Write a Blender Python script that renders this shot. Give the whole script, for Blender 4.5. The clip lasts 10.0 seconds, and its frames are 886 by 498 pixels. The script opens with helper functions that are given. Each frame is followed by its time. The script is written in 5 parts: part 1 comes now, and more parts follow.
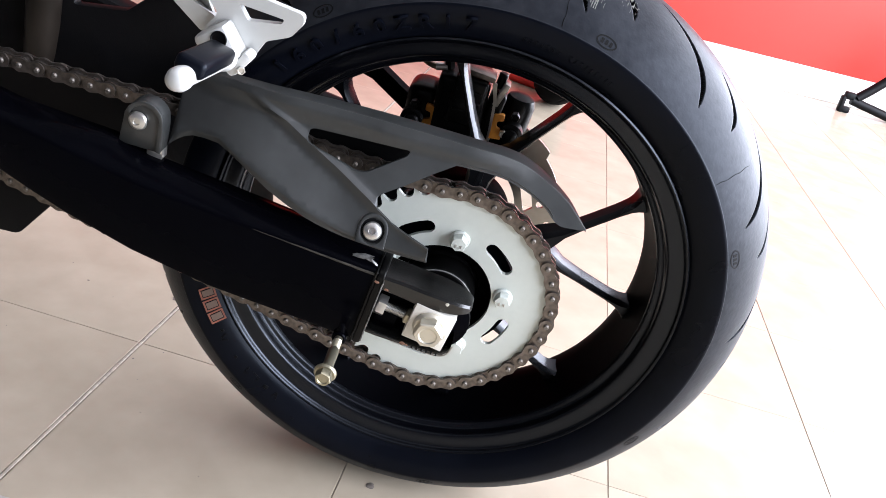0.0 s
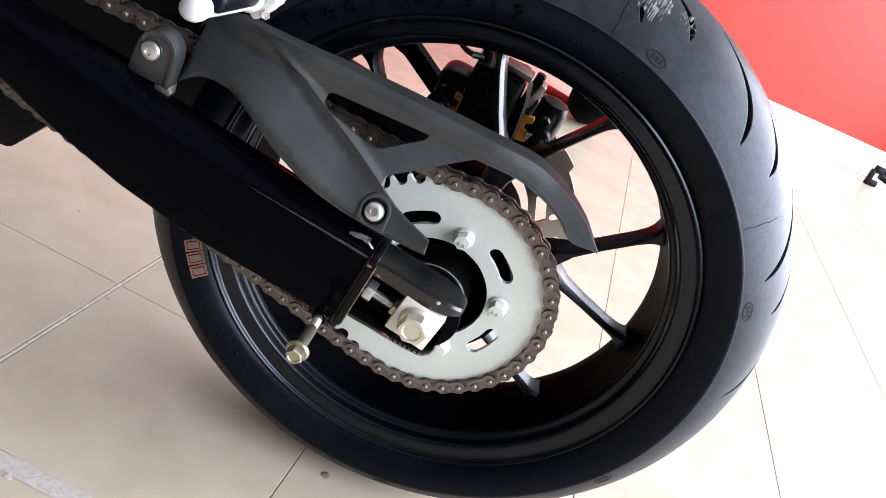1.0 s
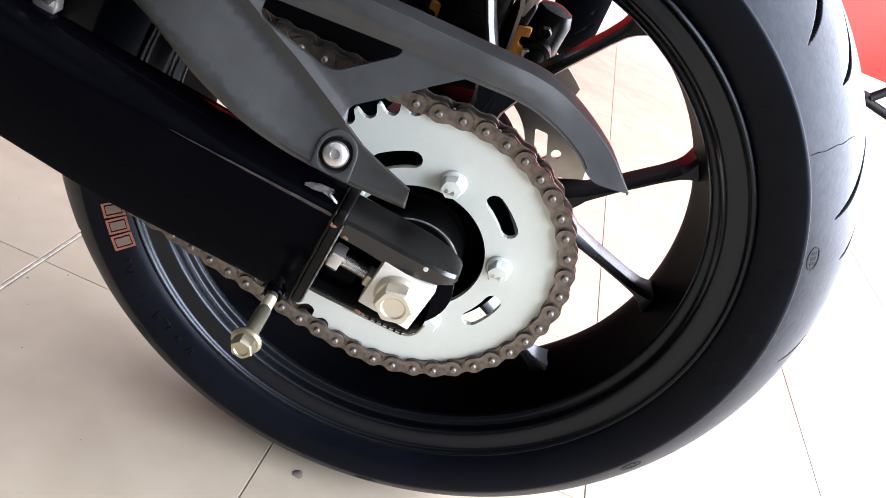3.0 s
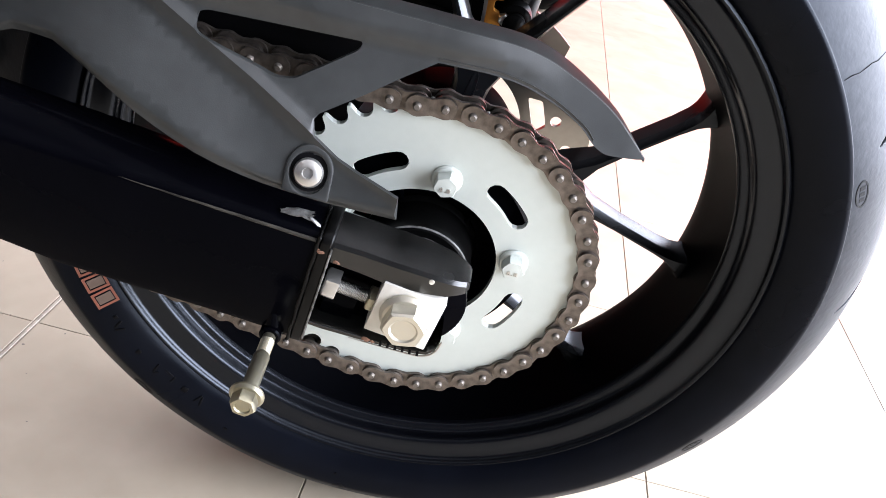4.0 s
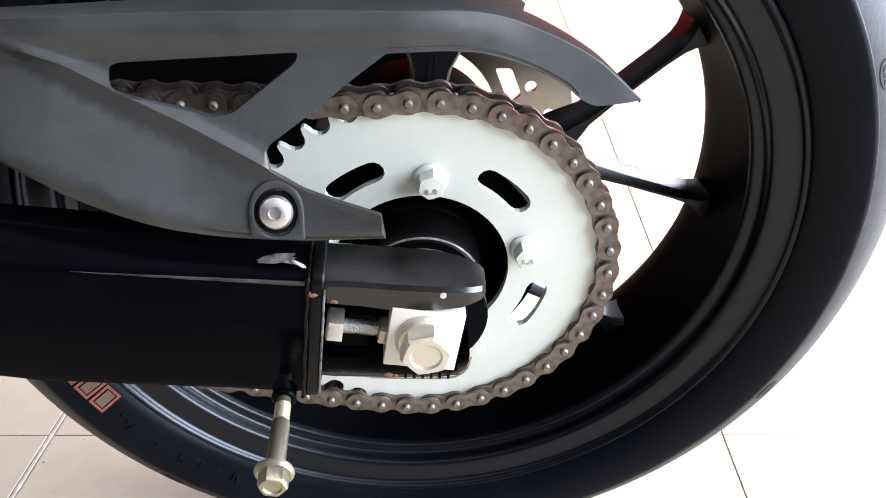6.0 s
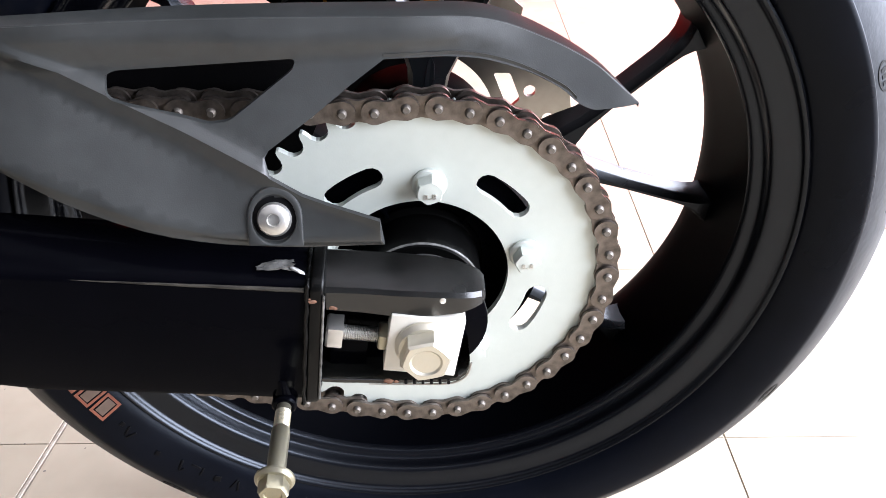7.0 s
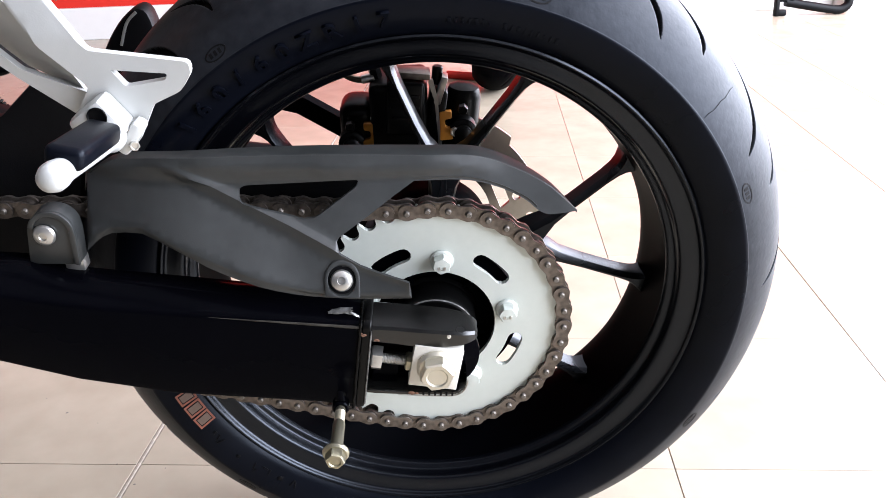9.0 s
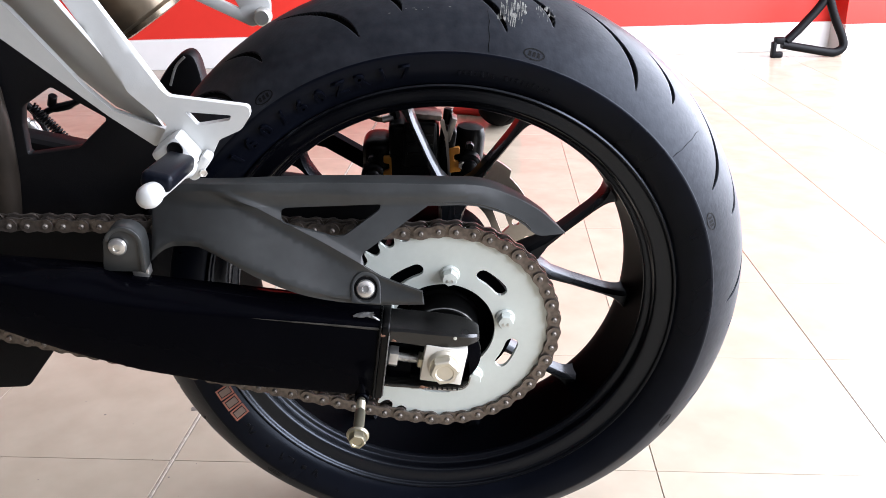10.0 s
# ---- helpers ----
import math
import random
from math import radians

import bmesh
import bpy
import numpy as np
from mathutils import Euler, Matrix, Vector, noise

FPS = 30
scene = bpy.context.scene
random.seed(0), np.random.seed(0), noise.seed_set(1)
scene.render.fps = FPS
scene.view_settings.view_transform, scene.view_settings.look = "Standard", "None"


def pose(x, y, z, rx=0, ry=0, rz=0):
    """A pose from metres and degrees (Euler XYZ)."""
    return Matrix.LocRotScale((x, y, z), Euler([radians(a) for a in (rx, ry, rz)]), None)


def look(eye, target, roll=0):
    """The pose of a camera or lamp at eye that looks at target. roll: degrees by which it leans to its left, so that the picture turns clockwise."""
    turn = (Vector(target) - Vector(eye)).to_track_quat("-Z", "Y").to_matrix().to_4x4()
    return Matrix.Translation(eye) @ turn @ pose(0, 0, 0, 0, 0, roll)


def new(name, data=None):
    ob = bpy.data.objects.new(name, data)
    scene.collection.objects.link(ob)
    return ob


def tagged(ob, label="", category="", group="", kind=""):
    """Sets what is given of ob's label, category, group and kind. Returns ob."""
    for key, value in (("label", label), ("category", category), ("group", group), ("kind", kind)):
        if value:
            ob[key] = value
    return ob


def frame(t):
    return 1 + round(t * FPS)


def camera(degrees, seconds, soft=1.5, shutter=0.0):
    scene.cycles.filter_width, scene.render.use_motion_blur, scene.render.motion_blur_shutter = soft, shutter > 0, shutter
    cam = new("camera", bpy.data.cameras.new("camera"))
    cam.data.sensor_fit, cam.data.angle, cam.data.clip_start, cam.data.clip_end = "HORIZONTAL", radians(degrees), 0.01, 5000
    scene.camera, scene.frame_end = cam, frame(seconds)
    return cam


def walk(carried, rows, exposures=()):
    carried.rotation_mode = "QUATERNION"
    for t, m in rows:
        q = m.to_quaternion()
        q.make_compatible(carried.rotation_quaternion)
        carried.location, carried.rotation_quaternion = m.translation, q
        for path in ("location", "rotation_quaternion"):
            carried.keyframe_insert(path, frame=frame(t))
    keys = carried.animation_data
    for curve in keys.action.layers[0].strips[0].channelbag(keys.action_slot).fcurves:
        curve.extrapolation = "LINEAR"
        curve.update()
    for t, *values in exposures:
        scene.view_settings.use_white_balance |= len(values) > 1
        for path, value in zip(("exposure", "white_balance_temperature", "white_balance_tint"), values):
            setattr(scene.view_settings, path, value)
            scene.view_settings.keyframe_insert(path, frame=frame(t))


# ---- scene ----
from mathutils.geometry import delaunay_2d_cdt

# camera and its way
cam = camera(53.73, 10.0, 0.8)
ROWS = [
    (0.0, -0.0029, -0.7287, 0.6565, 65.96, -13.34, 6.07),
    (0.5, -0.0009, -0.7128, 0.6477, 65.35, -18.06, 8.43),
    (1.0, 0.0001, -0.6890, 0.6365, 64.41, -22.76, 10.93),
    (1.5, 0.0004, -0.6540, 0.6285, 62.92, -25.24, 13.34),
    (2.0, 0.0002, -0.6191, 0.6196, 61.23, -25.58, 13.96),
    (2.5, -0.0105, -0.5823, 0.5865, 62.10, -24.06, 10.74),
    (4.0, -0.0041, -0.4767, 0.5628, 61.28, -11.87, 4.20),
    (4.5, -0.0055, -0.4592, 0.5590, 61.70, -7.01, 1.24),
    (5.0, -0.0021, -0.4403, 0.5515, 61.57, -2.82, -0.41),
    (5.5, -0.0001, -0.4269, 0.5430, 61.47, 0.54, -1.99),
    (7.0, 0.0021, -0.4242, 0.5424, 61.85, 1.96, -2.53),
    (7.5, 0.0015, -0.4608, 0.5603, 62.02, 1.88, -2.16),
    (8.0, 0.0016, -0.5129, 0.5801, 64.91, 1.51, -1.80),
    (8.5, -0.0012, -0.5730, 0.6062, 65.82, 1.51, -1.54),
    (9.0, 0.0017, -0.6357, 0.6285, 67.45, 1.49, -1.23),
    (9.5, 0.0041, -0.6972, 0.6455, 69.30, 1.47, -0.92),
    (10.0, -0.0033, -0.7516, 0.6603, 69.56, 0.80, -0.65),
]
EXPOSURE = [(t, stops, 6290, 10) for t, stops in ((0.0, 0.0), (1.0, 0.03), (2.5, 0.24), (4.0, 0.29), (4.5, 0.40), (5.5, 0.48), (7.3, 0.47), (8.5, 0.26), (10.0, -0.03))]
walk(cam, [(t, pose(x, y, z, rx, ry, rz)) for t, x, y, z, rx, ry, rz in ROWS], EXPOSURE)

# world and light
world = bpy.data.worlds.new("sky")
scene.world = world
world.use_nodes = True
wn = world.node_tree
sky = wn.nodes.new("ShaderNodeTexSky")
sky.sky_type, sky.sun_disc = "NISHITA", False
sky.sun_elevation, sky.sun_rotation = radians(48), radians(115)
wn.links.new(sky.outputs[0], wn.nodes["Background"].inputs[0])
wn.nodes["Background"].inputs[1].default_value = 0.15


def area_lamp(name, m, size_x, size_y, watts, colour):
    data = bpy.data.lights.new(name, "AREA")
    data.shape, data.size, data.size_y, data.energy, data.color = "RECTANGLE", size_x, size_y, watts, colour
    ob = new(name, data)
    ob.matrix_world = m
    return ob


SHOP_X = 2.75
area_lamp("shopfront_daylight", look((SHOP_X - 0.05, 0.45, 1.45), (0, 0.45, 0.9)), 6.6, 2.6, 1070, (0.868, 0.89, 1.0))


# materials
def material(name, colour, rough=0.5, metal=0.0, vary=0.15, scale=30.0, bump=0.0, bump_scale=200.0, tint=None, stain_scale=4.0, coat=0.0, rough_vary=0.1, spec=0.5, per_piece=0.0, contrast=1.0, sheen=None):
    m = bpy.data.materials.new(name)
    m.use_nodes = True
    nt = m.node_tree
    bsdf = nt.nodes["Principled BSDF"]
    co = nt.nodes.new("ShaderNodeTexCoord")
    fine, wide = nt.nodes.new("ShaderNodeTexNoise"), nt.nodes.new("ShaderNodeTexNoise")
    fine.inputs["Scale"].default_value, wide.inputs["Scale"].default_value = scale, stain_scale
    fine.inputs["Detail"].default_value, wide.inputs["Detail"].default_value = 6, 4
    for n in (fine, wide):
        nt.links.new(co.outputs["Object"], n.inputs["Vector"])
    both = nt.nodes.new("ShaderNodeMath")
    both.operation = "ADD"
    nt.links.new(fine.outputs["Fac"], both.inputs[0])
    nt.links.new(wide.outputs["Fac"], both.inputs[1])
    ramp = nt.nodes.new("ShaderNodeMapRange")
    ramp.inputs["From Min"].default_value, ramp.inputs["From Max"].default_value = 1 - 0.55 / contrast, 1 + 0.55 / contrast
    nt.links.new(both.outputs[0], ramp.inputs["Value"])
    mix = nt.nodes.new("ShaderNodeMix")
    mix.data_type = "RGBA"
    low = [c * (1 - vary) for c in colour]
    high = tint or [min(1.0, c * (1 + vary)) for c in colour]
    mix.inputs[6].default_value, mix.inputs[7].default_value = (*low, 1), (*high, 1)
    nt.links.new(ramp.outputs[0], mix.inputs[0])
    out = mix.outputs[2]
    if per_piece:
        info, hsv, amount = nt.nodes.new("ShaderNodeObjectInfo"), nt.nodes.new("ShaderNodeHueSaturation"), nt.nodes.new("ShaderNodeMapRange")
        amount.inputs["To Min"].default_value, amount.inputs["To Max"].default_value = 1 - per_piece, 1 + per_piece
        nt.links.new(info.outputs["Random"], amount.inputs["Value"])
        nt.links.new(amount.outputs[0], hsv.inputs["Value"])
        nt.links.new(out, hsv.inputs["Color"])
        out = hsv.outputs[0]
    nt.links.new(out, bsdf.inputs["Base Color"])
    rr = nt.nodes.new("ShaderNodeMapRange")
    rr.inputs["From Min"].default_value, rr.inputs["From Max"].default_value = 0.5 - 0.5 / contrast, 0.5 + 0.5 / contrast
    rr.inputs["To Min"].default_value, rr.inputs["To Max"].default_value = max(0.03, rough - rough_vary), min(1.0, rough + rough_vary)
    nt.links.new(wide.outputs["Fac"], rr.inputs["Value"])
    nt.links.new(rr.outputs[0], bsdf.inputs["Roughness"])
    bsdf.inputs["Metallic"].default_value = metal
    bsdf.inputs["Coat Weight"].default_value = coat
    bsdf.inputs["Specular IOR Level"].default_value = spec
    if sheen:
        bsdf.inputs["Specular Tint"].default_value = (*sheen, 1)
    if bump:
        grain, bp = nt.nodes.new("ShaderNodeTexNoise"), nt.nodes.new("ShaderNodeBump")
        grain.inputs["Scale"].default_value, grain.inputs["Detail"].default_value = bump_scale, 3
        nt.links.new(co.outputs["Object"], grain.inputs["Vector"])
        bp.inputs["Strength"].default_value, bp.inputs["Distance"].default_value = bump, 0.001
        nt.links.new(grain.outputs["Fac"], bp.inputs["Height"])
        nt.links.new(bp.outputs[0], bsdf.inputs["Normal"])
    return m


RUBBER = material("tyre_rubber", (0.0015, 0.0019, 0.0036), 0.31, vary=0.3, scale=60, bump=0.04, bump_scale=700, stain_scale=14, spec=0.095, contrast=1.4, sheen=(0.80, 0.88, 1.0))
TREAD = material("tread_rubber", (0.0038, 0.0046, 0.0068), 0.45, vary=0.4, scale=110, bump=0.16, bump_scale=260, tint=(0.0150, 0.0160, 0.0190), stain_scale=22, spec=0.16, rough_vary=0.10, contrast=1.4, sheen=(0.80, 0.88, 1.0))
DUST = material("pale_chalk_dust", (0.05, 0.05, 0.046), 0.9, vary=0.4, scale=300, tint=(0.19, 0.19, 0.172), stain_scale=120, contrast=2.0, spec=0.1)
GROOVE = material("groove_rubber", (0.003, 0.003, 0.003), 0.9, vary=0.2, scale=60, spec=0.05)
RIM = material("satin_black_paint", (0.0006, 0.0007, 0.0013), 0.24, vary=0.2, scale=80, bump=0.02, bump_scale=900, rough_vary=0.04, spec=0.34, sheen=(0.80, 0.88, 1.0))
MATTE = material("matte_black_casting", (0.0004, 0.0005, 0.0009), 0.5, vary=0.2, scale=80, bump=0.05, bump_scale=900, spec=0.008, sheen=(0.80, 0.88, 1.0))
SPOKE = material("satin_black_casting", (0.0008, 0.0009, 0.0013), 0.29, vary=0.2, scale=80, bump=0.04, bump_scale=900, spec=0.24, sheen=(0.80, 0.88, 1.0))
HUB = material("black_cast_metal", (0.0014, 0.0014, 0.0018), 0.32, vary=0.3, scale=90, bump=0.12, bump_scale=400, spec=0.09)
ARM = material("black_gloss_paint", (0.0008, 0.0008, 0.0014), 0.17, vary=0.3, scale=40, bump=0.04, bump_scale=300, stain_scale=12, spec=0.028, sheen=(0.80, 0.88, 1.0))
FORK = material("worn_gloss_black_paint", (0.0036, 0.0037, 0.0034), 0.22, vary=0.5, scale=60, bump=0.05, bump_scale=160, stain_scale=25, spec=0.55, rough_vary=0.08, contrast=2.0)
PLASTIC = material("grey_plastic", (0.0172, 0.0186, 0.0182), 0.40, vary=0.2, scale=120, bump=0.06, bump_scale=1600, spec=0.56, stain_scale=14, contrast=2.0)
DARK_PLASTIC = material("black_plastic", (0.0018, 0.0018, 0.0022), 0.5, vary=0.2, scale=90, bump=0.15, bump_scale=900, spec=0.1)
SPROCKET = material("zinc_plated_steel", (0.4464, 0.4760, 0.4380), 0.45, 0.3, vary=0.05, scale=160, bump=0.05, bump_scale=900, stain_scale=18, rough_vary=0.06)
CHAIN = material("chain_steel", (0.13, 0.111, 0.096), 0.4, 0.85, vary=0.45, scale=220, bump=0.12, bump_scale=900, stain_scale=30, contrast=1.8)
ROLLER = material("oily_roller_steel", (0.06, 0.052, 0.046), 0.4, 0.8, vary=0.3, scale=200)
PIN = material("dull_pin_steel", (0.15, 0.135, 0.118), 0.55, 0.8, vary=0.2, scale=300)
ZINC = material("yellowed_zinc_bolt", (0.37, 0.35, 0.28), 0.34, 0.9, vary=0.2, scale=200, bump=0.08, bump_scale=700, tint=(0.34, 0.31, 0.205), stain_scale=40, contrast=1.6)
PALE_ZINC = material("pale_zinc_nut", (0.60, 0.575, 0.50), 0.36, 0.8, vary=0.12, scale=200, bump=0.08, bump_scale=700, tint=(0.56, 0.52, 0.41), stain_scale=40)
SILVER = material("bright_steel_bolt", (0.546, 0.539, 0.511), 0.3, 0.9, vary=0.12, scale=240)
BLOCK = material("pale_anodised_block", (0.57, 0.552, 0.495), 0.45, 0.35, vary=0.06, scale=200, bump=0.05, bump_scale=900)
HANGER = material("silver_white_paint", (0.41, 0.415, 0.40), 0.38, 0.25, vary=0.05, scale=120, bump=0.05, bump_scale=900)
ORANGE = material("orange_pad_clip", (0.525, 0.21, 0.0245), 0.4, 0.3, vary=0.2, scale=200)
DISC = material("brushed_disc_steel", (0.35, 0.329, 0.301), 0.3, 0.95, vary=0.15, scale=120)
EXHAUST = material("heat_tinted_steel", (0.056, 0.0464, 0.0368), 0.28, 0.85, vary=0.5, scale=25, tint=(0.176, 0.14, 0.096), stain_scale=9, contrast=2.2)
RUST = material("rust_spot", (0.12, 0.058, 0.034), 0.8, vary=0.5, scale=600, contrast=2.0)
FRAME = material("dark_bronze_paint", (0.010, 0.008, 0.006), 0.45, 0.3, vary=0.4, scale=40, tint=(0.026, 0.020, 0.015), stain_scale=12, spec=0.3)
# grey of the scuffs, and of lines drawn as highlights on edges
SCUFF_GLINT = material("scuff_glint_grey", (0.13, 0.13, 0.125), 0.35, 0.5, vary=0.5, scale=300, stain_scale=90, contrast=2.5)
CREASE_GLINT = material("crease_glint_brown", (0.022, 0.0198, 0.0155), 0.5, vary=0.5, scale=90, stain_scale=40, contrast=2.5, spec=0.3)
PRINT = material("orange_red_print", (0.16, 0.042, 0.018), 0.6, vary=0.15, scale=200)
GLOSS = material("gloss_black_casting", (0.0013, 0.0013, 0.0013), 0.3, vary=0.3, scale=60, bump=0.08, bump_scale=260, spec=0.14)
PALE_PRINT = material("tan_print", (0.085, 0.052, 0.034), 0.6, vary=0.15, scale=200)
TILE = material("beige_glazed_tile", (0.320, 0.272, 0.203), 0.24, vary=0.08, scale=16, tint=(0.364, 0.314, 0.240), stain_scale=5, rough_vary=0.03, per_piece=0.012, contrast=1.8, bump=0.012, bump_scale=30, spec=0.44)
GROUT = material("tan_grout", (0.26, 0.228, 0.185), 0.75, spec=0.15, vary=0.25, scale=60, bump=0.05, bump_scale=500, contrast=2.0)
BEAD = material("pale_grout_bead", (0.33, 0.292, 0.24), 0.6, vary=0.25, scale=120, bump=0.3, bump_scale=700, stain_scale=30, contrast=2.0)
RED = material("red_wall_paint", (0.44, 0.020, 0.012), 0.5, vary=0.05, scale=30, bump=0.04, bump_scale=120, stain_scale=1.2, spec=0.22)
WHITE = material("white_skirting_tile", (0.528, 0.5082, 0.4884), 0.35, vary=0.04, scale=20)
DARKWALL = material("dark_grey_wall", (0.06, 0.06, 0.063), 0.8, vary=0.06, scale=12, bump=0.1, bump_scale=150)
CEILING = material("pale_ceiling", (0.42, 0.42, 0.42), 0.8, vary=0.04, scale=12, bump=0.1, bump_scale=150)
CEMENT = material("rough_cement", (0.31, 0.2852, 0.2542), 0.9, vary=0.3, scale=160, bump=0.6, bump_scale=300)
ASPHALT = material("grey_paving", (0.3, 0.29, 0.28), 0.85, vary=0.15, scale=20, bump=0.3, bump_scale=150)


# building helpers
def mesh_from(bm, name, mat, sharp=35):
    me = bpy.data.meshes.new(name)
    bm.normal_update()
    bm.to_mesh(me)
    bm.free()
    me.materials.append(mat)
    me.shade_smooth()
    me.set_sharp_from_angle(angle=radians(sharp))
    return me


def part(name, bm, mat, parent=None, label="", sharp=35):
    ob = new(name, mesh_from(bm, name, mat, sharp))
    ob.parent = parent
    return tagged(ob, label)


def share(name, me, parent, m):
    ob = new(name, me)
    ob.parent = parent
    ob.matrix_basis = m
    return ob


def box(bm, centre, size, bevel=0.0, rot=None, segs=2):
    r = bmesh.ops.create_cube(bm, size=1.0)
    vs = r["verts"]
    bmesh.ops.scale(bm, vec=size, verts=vs)
    if bevel:
        es = list({e for v in vs for e in v.link_edges})
        out = bmesh.ops.bevel(bm, geom=es, offset=bevel, segments=segs, affect="EDGES", profile=0.5)
        vs = list({v for f in out["faces"] for v in f.verts} | {v for v in vs if v.is_valid})
    m = Matrix.Translation(centre) @ (rot.to_4x4() if rot else Matrix())
    bmesh.ops.transform(bm, matrix=m, verts=vs)
    return bm


def spin_y(deg):
    """Turn about the wheel's axis; positive tips the rear end up."""
    return Matrix.Rotation(radians(-deg), 3, "Y")


def lathe(bm, profile, segs=64, centre=(0, 0, 0), axis=None, closed=False):
    """Profile of (radius, distance along the axis); the axis is y unless given."""
    turn = Vector((0, 1, 0)).rotation_difference(Vector(axis)).to_matrix() if axis else Matrix.Identity(3)
    rings = []
    for r, y in profile:
        rings.append([bm.verts.new(turn @ Vector((r * math.cos(2 * math.pi * i / segs), y, r * math.sin(2 * math.pi * i / segs))) + Vector(centre)) for i in range(segs)] if r > 1e-6 else [bm.verts.new(turn @ Vector((0, y, 0)) + Vector(centre))])
    pairs = list(zip(rings, rings[1:])) + ([(rings[-1], rings[0])] if closed else [])
    for a, b in pairs:
        for i in range(segs):
            j = (i + 1) % segs
            q = [a[i % len(a)], a[j % len(a)], b[j % len(b)], b[i % len(b)]]
            q = [v for k, v in enumerate(q) if v not in q[:k]]
            if len(q) > 2:
                bm.faces.new(q)
    bmesh.ops.recalc_face_normals(bm, faces=bm.faces)
    return bm


def rod(bm, a, b, r, segs=20, chamfer=0.0005, r2=None):
    a, b = Vector(a), Vector(b)
    n, r2 = (b - a).length, r if r2 is None else r2
    return lathe(bm, [(0, 0), (r - chamfer, 0), (r, chamfer), (r2, n - chamfer), (r2 - chamfer, n), (0, n)], segs, a, (b - a).normalized())


def hexagon(bm, a, b, flats, turn=0.0, dish=True):
    """A hexagonal head from a to b with rounded corners and a dished top."""
    a, b = Vector(a), Vector(b)
    n = (b - a).length
    q = Vector((0, 1, 0)).rotation_difference((b - a).normalized()).to_matrix()
    rc = flats / 2 / math.cos(math.pi / 6)
    levels = [(rc * 0.98, 0), (rc, n * 0.06), (rc, n * 0.86), (rc * 0.92, n), (flats * 0.36, n), (flats * 0.31, n - (0.0009 if dish else -0.0001)), (0, n - (0.0009 if dish else -0.0001))]
    rings = []
    for k, (r, y) in enumerate(levels):
        if r < 1e-6:
            rings.append([bm.verts.new(q @ Vector((0, y, 0)) + a)])
            continue
        ring = []
        for i in range(24):
            t = 2 * math.pi * i / 24 + turn
            rad = r if k >= 4 else r * math.cos(math.pi / 6) / math.cos((t - turn) % (math.pi / 3) - math.pi / 6)
            if k == 3:
                rad = min(rad, flats / 2 * 1.02)
            ring.append(bm.verts.new(q @ Vector((rad * math.cos(t), y, rad * math.sin(t))) + a))
        rings.append(ring)
    for u, v in zip(rings, rings[1:]):
        for i in range(24):
            j = (i + 1) % 24
            bm.faces.new([u[i], u[j], v[j], v[i]] if len(v) > 1 else [u[i], u[j], v[0]])
    bm.faces.new(rings[0])
    bmesh.ops.recalc_face_normals(bm, faces=bm.faces)
    return bm


def tube(bm, path, r, segs=12, caps=True):
    path = [Vector(p) for p in path]
    radii = r if isinstance(r, (list, tuple)) else [r] * len(path)
    rings, up = [], None
    for i, p in enumerate(path):
        d = (path[min(i + 1, len(path) - 1)] - path[max(i - 1, 0)]).normalized()
        if up is None:
            up = d.orthogonal().normalized()
        up = (up - d * up.dot(d)).normalized()
        side = d.cross(up)
        rings.append([bm.verts.new(p + radii[i] * (up * math.cos(2 * math.pi * k / segs) + side * math.sin(2 * math.pi * k / segs))) for k in range(segs)])
    for a, b in zip(rings, rings[1:]):
        for k in range(segs):
            bm.faces.new([a[k], a[(k + 1) % segs], b[(k + 1) % segs], b[k]])
    if caps:
        bm.faces.new(rings[0]), bm.faces.new(rings[-1])
    bmesh.ops.recalc_face_normals(bm, faces=bm.faces)
    return bm


def spline(points, n=8):
    """A smooth line through points."""
    pts = [Vector(p) for p in points]
    out = []
    for i in range(len(pts) - 1):
        p0, p1, p2, p3 = pts[max(i - 1, 0)], pts[i], pts[i + 1], pts[min(i + 2, len(pts) - 1)]
        for k in range(n):
            t = k / n
            out.append(0.5 * (2 * p1 + (p2 - p0) * t + (2 * p0 - 5 * p1 + 4 * p2 - p3) * t * t + (3 * p1 - p0 - 3 * p2 + p3) * t ** 3))
    return out + [pts[-1]]


def smooth_loop(points, n=4):
    """A rounded closed outline through (x, z) points."""
    k = len(points)
    out = []
    for i in range(k):
        p0, p1, p2, p3 = (Vector(points[(i + j) % k]) for j in (-1, 0, 1, 2))
        for s in range(n):
            t = s / n
            out.append(tuple(0.5 * (2 * p1 + (p2 - p0) * t + (2 * p0 - 5 * p1 + 4 * p2 - p3) * t * t + (3 * p1 - p0 - 3 * p2 + p3) * t ** 3)))
    return out


def round_corners(points, r, n=4):
    """Cuts the corners of a closed (x, z) outline with arcs of about r."""
    out, k = [], len(points)
    for i in range(k):
        p, a, b = Vector(points[i]), Vector(points[i - 1]), Vector(points[(i + 1) % k])
        ra = min(r, (a - p).length * 0.45)
        rb = min(r, (b - p).length * 0.45)
        s, e = p + (a - p).normalized() * ra, p + (b - p).normalized() * rb
        for j in range(n + 1):
            t = j / n
            out.append(tuple((1 - t) ** 2 * s + 2 * t * (1 - t) * p + t * t * e))
    return out


def inside(p, loop):
    x, y, hit = p[0], p[1], False
    for (x1, y1), (x2, y2) in zip(loop, loop[1:] + loop[:1]):
        if (y1 > y) != (y2 > y) and x < (x2 - x1) * (y - y1) / (y2 - y1) + x1:
            hit = not hit
    return hit


